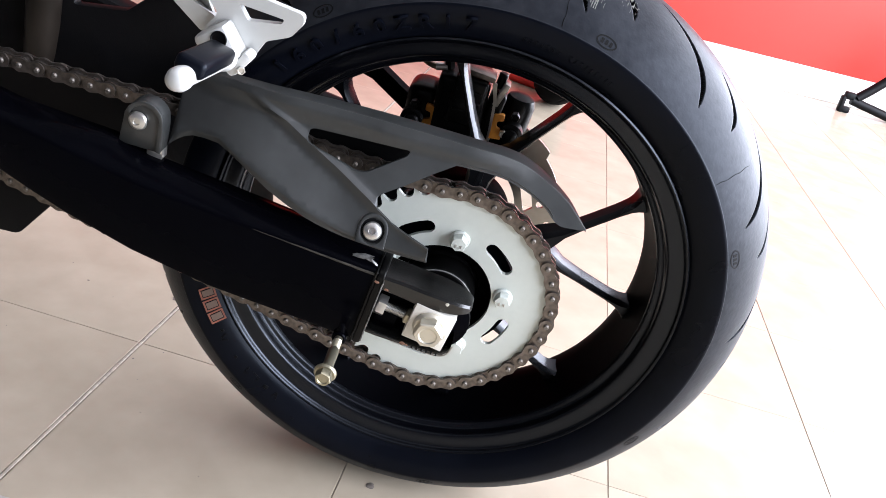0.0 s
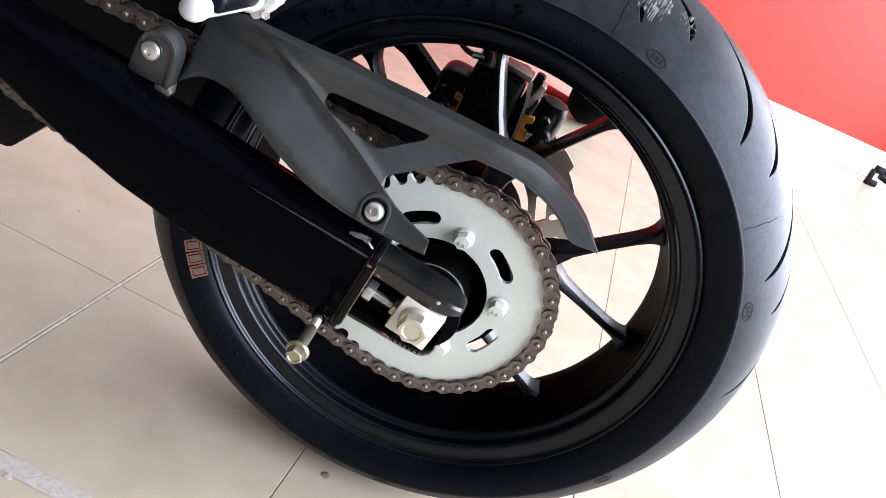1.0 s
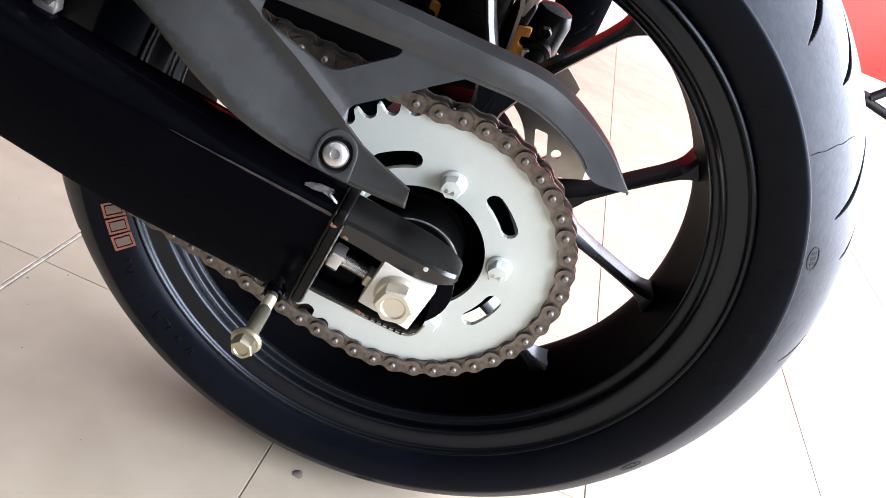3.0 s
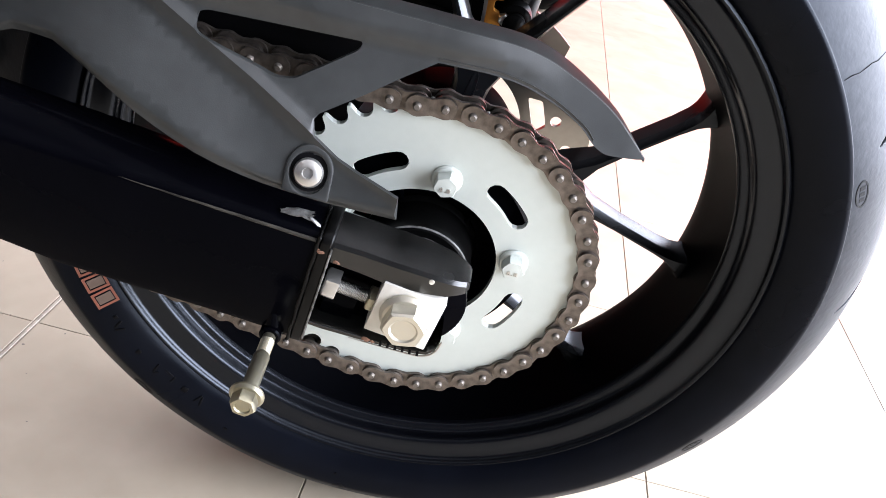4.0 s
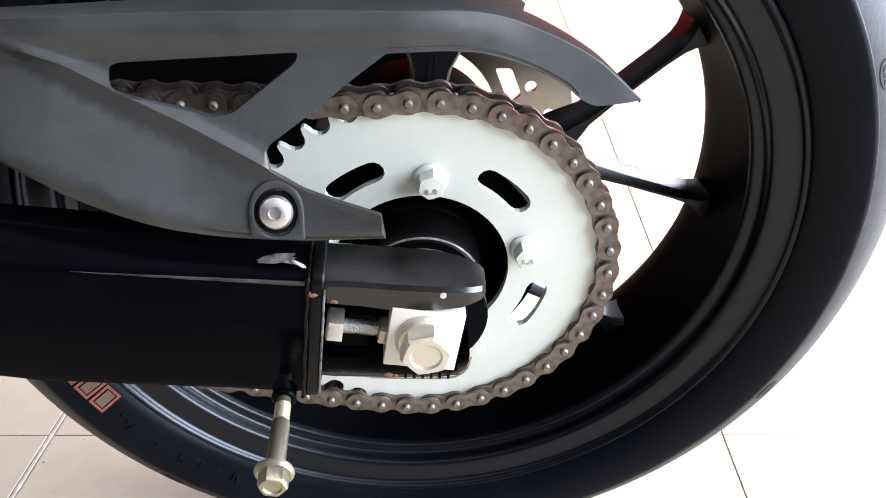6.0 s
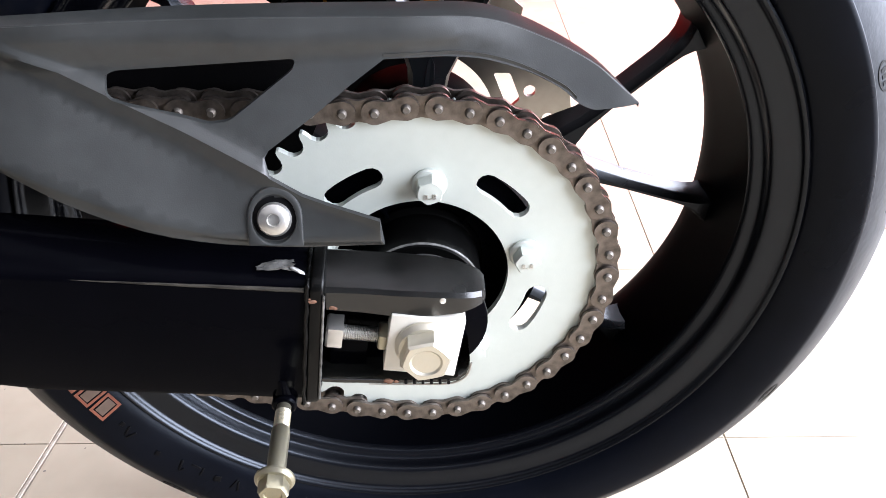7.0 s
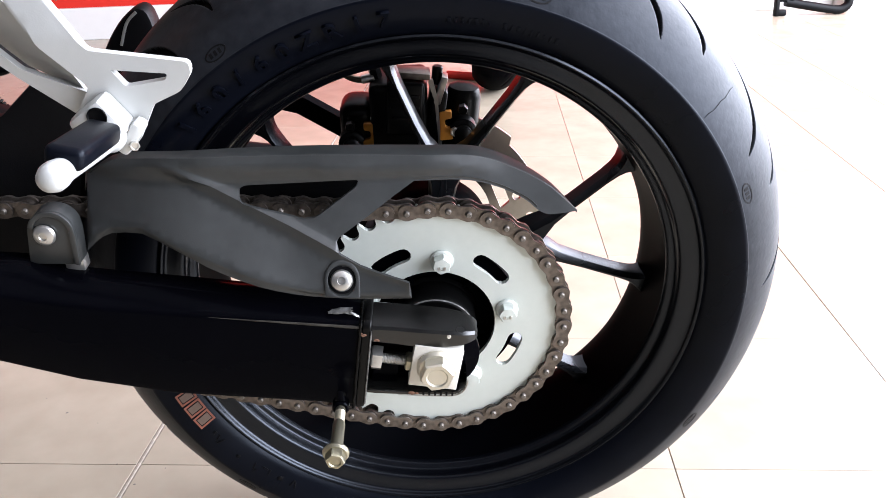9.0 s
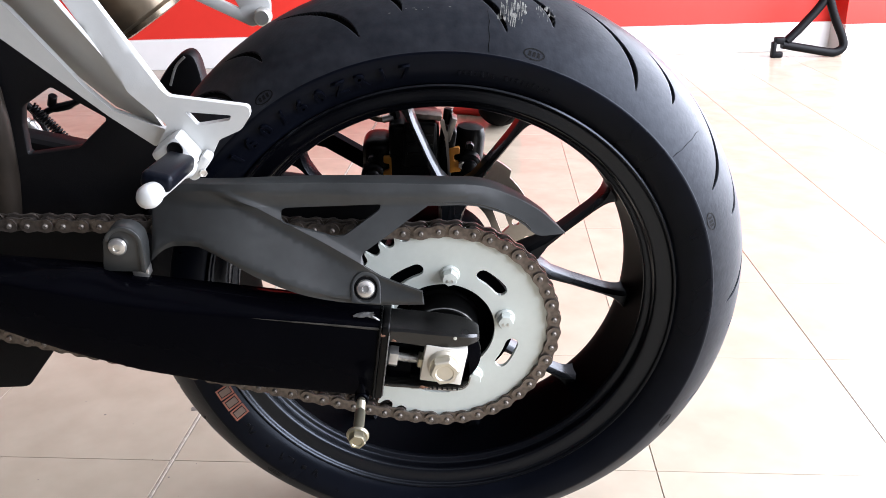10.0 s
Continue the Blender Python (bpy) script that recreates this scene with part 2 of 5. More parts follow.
def plate(bm, outline, holes, front, thick, step=0.0, bevel=0.0, lines=()):
    """A sheet with holes, drawn in x and z; front gives its y (a number or a function of x and z); thick goes to +y."""
    fy = front if callable(front) else (lambda x, z: front)
    loops = [list(outline)] + [list(h) for h in holes]
    pts, edges = [], []
    for lp in loops:
        n0 = len(pts)
        pts += [Vector(p) for p in lp]
        edges += [(n0 + i, n0 + (i + 1) % len(lp)) for i in range(len(lp))]
    for line in lines:
        n0 = len(pts)
        pts += [Vector(p) for p in line]
        edges += [(n0 + i, n0 + i + 1) for i in range(len(line) - 1)]
    if step:
        xs, zs = [p[0] for p in outline], [p[1] for p in outline]
        nx, nz = int((max(xs) - min(xs)) / step), int((max(zs) - min(zs)) / step)
        near = [np.array(a) + (np.array(b) - np.array(a)) * k / 4 for line in lines for a, b in zip(line, line[1:]) for k in range(5)]
        near = np.array(near) if near else np.full((1, 2), 9.0)
        for i in range(1, nx):
            for j in range(1, nz):
                q = (min(xs) + i * step + (j % 2) * step * 0.5, min(zs) + j * step)
                if inside(q, loops[0]) and not any(inside(q, h) for h in loops[1:]) and np.hypot(near[:, 0] - q[0], near[:, 1] - q[1]).min() > step * 0.5:
                    pts.append(Vector(q))
    vs, es, fs, *_ = delaunay_2d_cdt(pts, edges, [], 0, 1e-5)
    keep = []
    for f in fs:
        c = sum((vs[i] for i in f), Vector((0, 0))) / len(f)
        if inside(c, loops[0]) and not any(inside(c, h) for h in loops[1:]):
            keep.append(f)
    a = [bm.verts.new((v.x, fy(v.x, v.y), v.y)) for v in vs]
    b = [bm.verts.new((v.x, fy(v.x, v.y) + thick, v.y)) for v in vs]
    count = {}
    for f in keep:
        bm.faces.new([a[i] for i in f])
        bm.faces.new([b[i] for i in reversed(f)])
        for i, j in zip(f, f[1:] + f[:1]):
            count[(i, j)] = 1
    rim = [(i, j) for i, j in count if (j, i) not in count]
    for i, j in rim:
        bm.faces.new([a[j], a[i], b[i], b[j]])
    for v in [v for v in bm.verts if not v.link_faces]:
        bm.verts.remove(v)
    bmesh.ops.recalc_face_normals(bm, faces=bm.faces)
    if bevel:
        es = [e for e in bm.edges if len(e.link_faces) == 2 and e.calc_face_angle(0) > 1.0]
        bmesh.ops.bevel(bm, geom=es, offset=bevel, segments=2, affect="EDGES", profile=0.5)
    return bm


def loft(bm, sections, cap=True):
    rings = [[bm.verts.new(p) for p in s] for s in sections]
    for a, b in zip(rings, rings[1:]):
        for k in range(len(a)):
            bm.faces.new([a[k], a[(k + 1) % len(a)], b[(k + 1) % len(a)], b[k]])
    if cap:
        bm.faces.new(rings[0]), bm.faces.new(rings[-1])
    bmesh.ops.recalc_face_normals(bm, faces=bm.faces)
    return bm


def step01(v):
    v = min(1.0, max(0.0, v))
    return v * v * (3 - 2 * v)


def ramp_at(x, table):
    for (x1, v1), (x2, v2) in zip(table, table[1:]):
        if x <= x2:
            return v1 + (v2 - v1) * (x - x1) / (x2 - x1)
    return table[-1][1]


def arc(cx, cz, r, a0, a1, n):
    return [(cx + r * math.cos(radians(a0 + (a1 - a0) * i / n)), cz + r * math.sin(radians(a0 + (a1 - a0) * i / n))) for i in range(n + 1)]


def lettering(text, size, extrude=0.0005):
    """Raised characters of the built-in font as a list of (mesh, advance)."""
    out = []
    for ch in text:
        cu = bpy.data.curves.new("lettering", "FONT")
        cu.body, cu.size, cu.extrude, cu.align_x, cu.resolution_u = ch, size, extrude, "CENTER", 3
        cu.offset = size * 0.022
        ob = new("lettering_source", cu)
        me = bpy.data.meshes.new_from_object(ob.evaluated_get(bpy.context.evaluated_depsgraph_get()))
        bpy.data.objects.remove(ob)
        out.append(me)
    return out


# ---- the room ----
TILE_SIZE, TILE_TURN, TILE_AT = 0.3160, -4.0, (-0.3593, 0.2380)
JOINT_U, JOINT_V = 0.0015, 0.0009
tile_frame = Matrix.Translation((*TILE_AT, 0)) @ Matrix.Rotation(radians(TILE_TURN), 4, "Z")


def setting(name, bm, mat, label, category):
    return tagged(part(name, bm, mat, None, label, 12), category=category, kind="structure")


floor = setting("floor", box(bmesh.new(), (-0.3, 0.0, -0.0512), (6.6, 8.6, 0.1)), GROUT, "beige glazed tile floor with tan grout joints", "floor")
TURN_ALL = Matrix.Rotation(radians(TILE_TURN), 3, "Z")


def wall_box(centre, size, bevel=0.0):
    return box(bmesh.new(), TURN_ALL @ Vector(centre), size, bevel, TURN_ALL)


PILASTER_X = 2.10
NORTH = Matrix.Translation((0, 3.762, 0)) @ Matrix.Rotation(radians(5.6), 4, "Z")


def north_box(centre, size, bevel=0.0):
    return box(bmesh.new(), NORTH @ Vector(centre), size, bevel, NORTH.to_3x3())


setting("wall_north", north_box((0.1, 0.116, 0.89), (8.2, 0.2, 1.78)), RED, "bright red painted lower part of the showroom wall", "wall")
# unseen; added dark so the metal reflects less red from above
setting("wall_north_upper", north_box((0.1, 0.116, 2.39), (8.2, 0.2, 1.22)), DARKWALL, "unseen dark grey upper wall, added to cut red reflections", "wall")
# unseen shell, added; its tones set the bounce and what black parts reflect
setting("wall_west", wall_box((-3.6, -0.1, 1.5), (0.2, 8.8, 3.0)), DARKWALL, "plain dark grey wall, unseen, added to close the room", "wall")
setting("wall_south", wall_box((0.1, -4.4, 1.5), (8.0, 0.2, 3.0)), DARKWALL, "plain dark grey wall, unseen, added to close the room", "wall")
setting("wall_east", wall_box((2.95, -0.1, 2.88), (0.2, 8.6, 0.24)), DARKWALL, "unseen dark grey lintel added over the open shopfront", "wall")
setting("ceiling", box(bmesh.new(), (-0.4, -0.1, 3.06), (7.4, 9.6, 0.1)), CEILING, "plain pale ceiling, unseen, added to close the room", "ceiling")
setting("pilaster", north_box((PILASTER_X + 0.45, -0.064, 0.89), (0.90, 0.16, 1.78)), RED, "red painted pilaster standing out of the wall", "pilaster")
setting("baseboard", north_box((PILASTER_X / 2 - 1.7, 0.0, 0.073), (PILASTER_X + 3.4, 0.03, 0.146), 0.003), WHITE, "white tile skirting along the red wall", "skirting")
setting("baseboard", north_box((PILASTER_X + 0.444, -0.072, 0.073), (0.90, 0.176, 0.146), 0.003), WHITE, "white tile skirting round the pilaster", "skirting")
setting("pavement", box(bmesh.new(), (43.1, 0.4, -0.08), (80.0, 80.0, 0.1)), ASPHALT, "grey paving outside the shopfront", "pavement")

# ---- the motorcycle: x to its rear, y to its right side, z up, from the axle at the chain's outer face ----
LEAN, AXLE_Z, MID = 7.44, 0.2952, 0.105
bike = tagged(new("motorcycle"), "black motorcycle with silver footrest hanger leaning on its side stand", "motorcycle")
bike.matrix_world = pose(0, 0, AXLE_Z, LEAN, 0, 0)

# tyre: dense rings, sickle grooves sunk into the tread
ARC_R, ARC_C, EDGE = 0.0865, 0.2245, 63.0
GROOVES = 14


def tyre_mesh(name, segs, lanes, grooved=True):
    side = [(0.224, -0.052), (0.2295, -0.0615), (0.2335, -0.0665), (0.2375, -0.0695), (0.244, -0.0735), (0.250, -0.0762), (0.2565, -0.0776), (0.2605, -0.0780), (0.2632, -0.0778)]
    prof = [(r, y, None) for r, y in side]
    fine = list(np.linspace(-EDGE, 10, lanes)) + list(np.linspace(10, EDGE, lanes // 4))[1:]
    for f in fine:
        prof.append((ARC_C + ARC_R * math.cos(radians(f)), ARC_R * math.sin(radians(f)), f))
    prof += [(r, -y, None) for r, y in reversed(side)]
    rr, yy = np.array([p[0] for p in prof]), np.array([p[1] for p in prof])
    phi = np.array([99.0 if p[2] is None else p[2] for p in prof])
    th = np.linspace(0, 360, segs, endpoint=False)
    T, PH = np.meshgrid(th, phi, indexing="ij")
    depth = np.zeros_like(T)
    if grooved:
        period = 360 / GROOVES
        for tip, f0, f1, sweep, bow, wide in ((78.0, -49.5, -6.0, 14.5, 2.8, 0.0042), (70.2, -38.0, -12.0, 7.5, 1.8, 0.0034)):
            for sgn in (1, -1):
                f = PH * sgn
                u = np.clip((f - f0) / (f1 - f0), 0, 1)
                mid_line = tip + (0 if sgn == 1 else period / 2) + sweep * u - bow * np.sin(np.pi * u)
                d = (T - mid_line + period / 2) % period - period / 2
                half = wide * np.sin(np.pi * np.clip(u, 0.0, 1)) ** 0.8
                ins = np.where((f > f0) & (f < f1), half - np.abs(np.radians(d)) * 0.3, -1)
                depth = np.maximum(depth, np.clip(ins / 0.0011, 0, 1) * 0.0050)
    R = rr[None, :] - depth * np.cos(np.radians(np.where(PH > 90, 0, PH)))
    Y = yy[None, :] - depth * np.sin(np.radians(np.where(PH > 90, 0, PH)))
    X, Z = R * np.cos(np.radians(T)), R * np.sin(np.radians(T))
    n, k = T.shape
    verts = np.stack([X, Y, Z], -1).reshape(-1, 3)
    i, j = np.meshgrid(np.arange(n), np.arange(k - 1), indexing="ij")
    i2 = (i + 1) % n
    quads = np.stack([i * k + j, i * k + j + 1, i2 * k + j + 1, i2 * k + j], -1).reshape(-1, 4)
    me = bpy.data.meshes.new(name)
    me.from_pydata(verts.tolist(), [], quads.tolist())
    me.materials.append(RUBBER)
    me.materials.append(TREAD)
    me.materials.append(GROOVE)
    lane = np.tile(np.arange(k - 1), n)
    deep = (depth[i2, j] + depth[i, j] + depth[i, j + 1] + depth[i2, j + 1]).reshape(-1) / 4
    kinds = ((lane >= len(side) - 1) & (lane < k - len(side))).astype(np.int32) + (deep > 0.0020)
    me.polygons.foreach_set("material_index", kinds.astype(np.int32))
    me.update()
    me.shade_smooth()
    me.set_sharp_from_angle(angle=radians(60))
    lane_of = np.zeros(len(me.edges) * 2, np.int32)
    me.edges.foreach_get("vertices", lane_of)
    lane_of = lane_of.reshape(-1, 2) % k
    crease = (lane_of[:, 0] == lane_of[:, 1]) & ((lane_of[:, 0] == len(side)) | (lane_of[:, 0] == k - len(side) - 1))
    sharp = me.attributes.get("sharp_edge") or me.attributes.new("sharp_edge", "BOOLEAN", "EDGE")
    kept = np.zeros(len(me.edges), bool)
    sharp.data.foreach_get("value", kept)
    sharp.data.foreach_set("value", kept | crease)
    return me


tyre = new("tyre", tyre_mesh("tyre", 2400, 170))
tyre.parent, tyre.location = bike, (0, MID, 0)
tagged(tyre, "black road tyre with sickle grooves, dusty tread")


def sidewall_y(r):
    """The near sidewall's face at a radius, from the wheel's middle."""
    return -ramp_at(r, [(0.2295, 0.0615), (0.2335, 0.0665), (0.2375, 0.0695), (0.244, 0.0735), (0.25, 0.0762), (0.2565, 0.0776), (0.2605, 0.0780)])


def on_sidewall(deg, r, lift=0.0, spin=0.0):
    """A pose on the near sidewall: x along the tyre's turn, y outwards, z to the camera's side."""
    a = radians(deg)
    out = Vector((math.cos(a), 0, math.sin(a)))
    y = sidewall_y(r)
    slope = Vector(out) * 0.004 + Vector((0, sidewall_y(r + 0.002) - sidewall_y(r - 0.002), 0))
    up = slope.normalized()
    face = Vector((out.x * 0.0, -1, out.z * 0.0))
    face = (face - up * face.dot(up)).normalized()
    along = up.cross(face)
    m = Matrix((along, up, face)).transposed().to_4x4()
    m.translation = out * r + Vector((0, y, 0)) + face * lift
    return m @ Matrix.Rotation(radians(spin), 4, "Z")


def letters_on(text, start, step, r, size, mat, name):
    for i, me in enumerate(lettering(text, size, 0.0013)):
        if text[i] == " ":
            continue
        me.materials.clear()
        me.materials.append(mat)
        share(name, me, tyre, on_sidewall(start - step * i, r - size * 0.35, 0.0002))


letters_on("160/60ZR17", 136.8, 4.45, 0.2482, 0.0195, RUBBER, "raised_letter")
for i in range(16):
    share("raised_letter", mesh_from(box(bmesh.new(), (0, 0, 0), (random.uniform(0.0010, 0.0032), random.uniform(0.0035, 0.0062), 0.0004), 0.0001), "raised_letter", RUBBER), tyre, on_sidewall(86 - i * 1.15 - (1.5 if i > 6 else 0), 0.2440 + random.uniform(-0.0006, 0.0006), 0.0003, random.uniform(-14, 14)))
for i in range(3):
    bm = bmesh.new()
    plate(bm, [(-0.0064, -0.0080), (0.0064, -0.0080), (0.0064, 0.0080), (-0.0064, 0.0080)], [[(-0.0046, -0.0062), (0.0046, -0.0062), (0.0046, 0.0062), (-0.0046, 0.0062)]], 0, 0.0003)
    bmesh.ops.rotate(bm, cent=(0, 0, 0), matrix=Matrix.Rotation(radians(-90), 3, "X"), verts=bm.verts)
    share("print_outline", mesh_from(bm, "print_outline", PRINT), tyre, on_sidewall(-158.4 + i * 3.4, 0.2425, 0.0007))
    share("print_bar", mesh_from(box(bmesh.new(), (0, 0, 0), (0.0070, 0.0110, 0.0003)), "print_bar", PALE_PRINT), tyre, on_sidewall(-158.4 + i * 3.4, 0.2425, 0.0007))


for deg, r, w, h, spin in ((-146.0, 0.2455, 0.0016, 0.0070, 20), (-145.0, 0.2465, 0.0016, 0.0070, -25), (-147.4, 0.2440, 0.0030, 0.0030, 0), (-139.6, 0.2470, 0.0035, 0.0035, 10), (-135.2, 0.2465, 0.0016, 0.0075, 15), (-134.6, 0.2490, 0.0012, 0.0040, -35), (-132.8, 0.2430, 0.0075, 0.0014, 0), (-131.5, 0.2445, 0.0014, 0.0055, 0), (-128.6, 0.2445, 0.0050, 0.0040, 12), (-125.6, 0.2440, 0.0014, 0.0075, -18), (-124.8, 0.2445, 0.0014, 0.0075, 18), (-118.0, 0.2520, 0.0030, 0.0020, 0), (-96.0, 0.2500, 0.0020, 0.0020, 0)):
    share("moulded_mark", mesh_from(box(bmesh.new(), (0, 0, 0), (w, h, 0.0008), 0.0002), "moulded_mark", HUB), tyre, on_sidewall(deg, r, 0.0003, spin))


def oval_mark(deg, f=-58):
    bm = bmesh.new()
    outer = [(0.0095 * math.cos(a), 0.0052 * math.sin(a)) for a in np.linspace(0, 2 * math.pi, 28, endpoint=False)]
    inner = [(x * 0.86, z * 0.78) for x, z in outer]
    plate(bm, outer, [inner], 0, 0.0004)
    for k in (-1, 0, 1):
        box(bm, (k * 0.004, 0.0002, 0), (0.0026, 0.0004, 0.0042))
    a, p = radians(deg), radians(f)
    out = Vector((math.cos(a), 0, math.sin(a)))
    face = out * math.cos(p) + Vector((0, math.sin(p), 0))
    along = Vector((math.sin(a), 0, -math.cos(a)))
    up = face.cross(along)
    m = Matrix((along, -face, up)).transposed().to_4x4()
    m.translation = out * (ARC_C + ARC_R * math.cos(p)) + Vector((0, ARC_R * math.sin(p), 0)) + face * 0.0002
    share("oval_mark", mesh_from(bm, "oval_mark", DARK_PLASTIC), tyre, m)


for d in (72.6, 21.2, -30.2, -81.7, -133.1, 124.0, 175.5):
    oval_mark(d)

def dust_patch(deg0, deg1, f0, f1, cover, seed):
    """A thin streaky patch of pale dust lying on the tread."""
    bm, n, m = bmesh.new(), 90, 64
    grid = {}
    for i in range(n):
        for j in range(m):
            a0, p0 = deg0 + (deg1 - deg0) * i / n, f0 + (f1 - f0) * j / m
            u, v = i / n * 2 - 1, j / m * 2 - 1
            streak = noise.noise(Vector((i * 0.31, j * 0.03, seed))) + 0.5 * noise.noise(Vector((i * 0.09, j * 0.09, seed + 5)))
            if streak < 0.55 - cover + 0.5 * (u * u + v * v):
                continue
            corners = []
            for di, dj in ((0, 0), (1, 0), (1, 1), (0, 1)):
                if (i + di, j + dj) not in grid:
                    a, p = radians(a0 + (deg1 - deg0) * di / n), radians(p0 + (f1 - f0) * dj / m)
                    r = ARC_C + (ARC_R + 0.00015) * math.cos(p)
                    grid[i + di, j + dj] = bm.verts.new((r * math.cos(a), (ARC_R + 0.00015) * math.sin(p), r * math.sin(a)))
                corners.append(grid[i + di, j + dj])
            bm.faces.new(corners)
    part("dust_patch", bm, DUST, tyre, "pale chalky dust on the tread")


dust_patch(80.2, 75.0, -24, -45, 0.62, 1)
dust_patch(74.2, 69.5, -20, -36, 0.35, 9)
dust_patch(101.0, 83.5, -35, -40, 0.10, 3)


def mould_seam(deg, lean, f0, f1):
    """A fine dark parting line across the shoulder of the tread."""
    pts = []
    for k in range(9):
        f = f0 + (f1 - f0) * k / 8
        a, p = radians(deg + lean * k / 8 + 0.12 * math.sin(k * 2.1)), radians(f)
        r = ARC_C + ARC_R * math.cos(p) + 0.0001
        pts.append((r * math.cos(a), ARC_R * math.sin(p) * 1.001, r * math.sin(a)))
    part("mould_seam", tube(bmesh.new(), pts, [0.0002, 0.0003, 0.00015, 0.0003, 0.0002, 0.0003, 0.00012, 0.0002, 0.0001], 6), GROOVE, tyre)


for deg, lean in ((80.8, 0.9), (38.2, -1.2)):
    mould_seam(deg, lean, -62, -34)

# rim, hub and spokes
rim = bmesh.new()
lathe(rim, [(0.2318, -0.0640), (0.2314, -0.0660), (0.2300, -0.0670), (0.2286, -0.0664), (0.2276, -0.0645), (0.2268, -0.0628), (0.2252, -0.0618), (0.2200, -0.0600), (0.2150, -0.0583), (0.2134, -0.0573), (0.2122, -0.0557), (0.2113, -0.0535), (0.2101, -0.0505), (0.2090, -0.0490), (0.2074, -0.0481), (0.2054, -0.0471), (0.2040, -0.0455), (0.2031, -0.0430), (0.2060, -0.0430), (0.2250, -0.0570)], 180, (0, MID, 0), closed=True)
rim = part("rim", rim, RIM, bike, "satin black cast wheel rim with five forked spokes", 42)
part("barrel", lathe(bmesh.new(), [(0.2031, -0.0430), (0.2022, -0.0360), (0.2004, -0.0220), (0.1986, -0.0080), (0.1974, 0.0020), (0.1962, 0.0110), (0.1960, 0.0190), (0.1976, 0.0300), (0.2060, 0.0450), (0.2225, 0.0635), (0.2300, 0.0655), (0.2270, 0.0580), (0.2050, 0.0330), (0.2020, 0.0), (0.2050, -0.0330)], 180, (0, MID, 0), closed=True), MATTE, rim, "matte black rim barrel", 42)
SPOKE_AT = (82.0, 10.0, -62.0, -134.0, 154.0)


def spoke_mesh(side):
    secs = []
    for r, lat, w, y0, y1 in ((0.052, 0.001, 0.018, 0.090, 0.140), (0.085, 0.0040, 0.020, 0.097, 0.132), (0.098, 0.0100, 0.0185, 0.099, 0.129), (0.108, 0.0160, 0.0135, 0.100, 0.126), (0.114, 0.0196, 0.0098, 0.1005, 0.1245), (0.135, 0.0318, 0.0076, 0.1005, 0.124), (0.165, 0.0490, 0.0076, 0.1005, 0.124), (0.176, 0.0552, 0.0092, 0.1005, 0.1245), (0.1815, 0.0584, 0.0122, 0.100, 0.1255), (0.1855, 0.0607, 0.0166, 0.0995, 0.127), (0.1885, 0.0624, 0.0205, 0.0995, 0.1285), (0.1910, 0.0638, 0.0250, 0.0995, 0.130), (0.1955, 0.0660, 0.0320, 0.0995, 0.132)):
        h, c = w / 2, 0.0016
        flat = h - 0.0030
        loop = [(-flat, y0), (flat, y0), (h - 0.0003, y0 + 0.0058), (h, y0 + 0.0070), (h * 1.05, y1 - c), (h - c, y1), (-h + c, y1), (-h * 1.05, y1 - c), (-h, y0 + 0.0070), (-h + 0.0003, y0 + 0.0058)]
        ang = math.atan2(0.0585, 0.1015)
        secs.append([(r - math.sin(ang) * o, y, side * (lat + math.cos(ang) * o)) for o, y in loop])
    return mesh_from(loft(bmesh.new(), secs), "spoke", SPOKE, 22)


for side in (1, -1):
    me = spoke_mesh(side)
    for a in SPOKE_AT:
        share("spoke", me, rim, spin_y(a).to_4x4())
hub = bmesh.new()
lathe(hub, [(0.02, 0.022), (0.034, 0.022), (0.040, 0.026), (0.0475, 0.027), (0.0485, 0.022), (0.0490, 0.0125), (0.0590, 0.0125), (0.0700, 0.018), (0.0730, 0.045), (0.0660, 0.075), (0.0600, 0.09), (0.0640, 0.115), (0.0600, 0.14), (0.0550, 0.175), (0.030, 0.18)], 96)
for k in range(5):
    a = radians(46 + 72 * k)
    box(hub, (0.041 * math.cos(a), 0.0225, 0.041 * math.sin(a)), (0.013, 0.007, 0.002), 0.0006, spin_y(46 + 72 * k))
hub = part("hub", hub, MATTE, bike, "black cast wheel hub")
part("spacer", lathe(bmesh.new(), [(0.0, -0.032), (0.0150, -0.032), (0.0152, -0.0075), (0.0250, -0.0072), (0.0262, -0.0096), (0.0272, -0.0104), (0.0318, -0.0106), (0.0332, -0.0098), (0.0338, -0.0070), (0.0340, 0.018), (0.0365, 0.021), (0.0365, 0.026), (0.02, 0.026)], 96), GLOSS, hub, "glossy black axle spacer", 25)
part("seal_ring", lathe(bmesh.new(), [(0.0258, -0.0098), (0.0264, -0.0106), (0.0270, -0.0107), (0.0268, -0.0096)], 72, closed=True), SILVER, hub, "thin bright seal ring")
# highlight arc of the spacer's rim, made as a pale grey ring
part("spacer_glint", lathe(bmesh.new(), [(0.0329, -0.0103), (0.0333, -0.0102), (0.0337, -0.0092), (0.0330, -0.0094)], 72, closed=True), SCUFF_GLINT, hub, "pale ring drawn as the highlight on the spacer's rim")

# rear sprocket
TEETH, PITCH = 42, 0.015875
PITCH_R = PITCH / (2 * math.sin(math.pi / TEETH))
STEP = 360 / TEETH
PIN0 = 108.63
outline = []
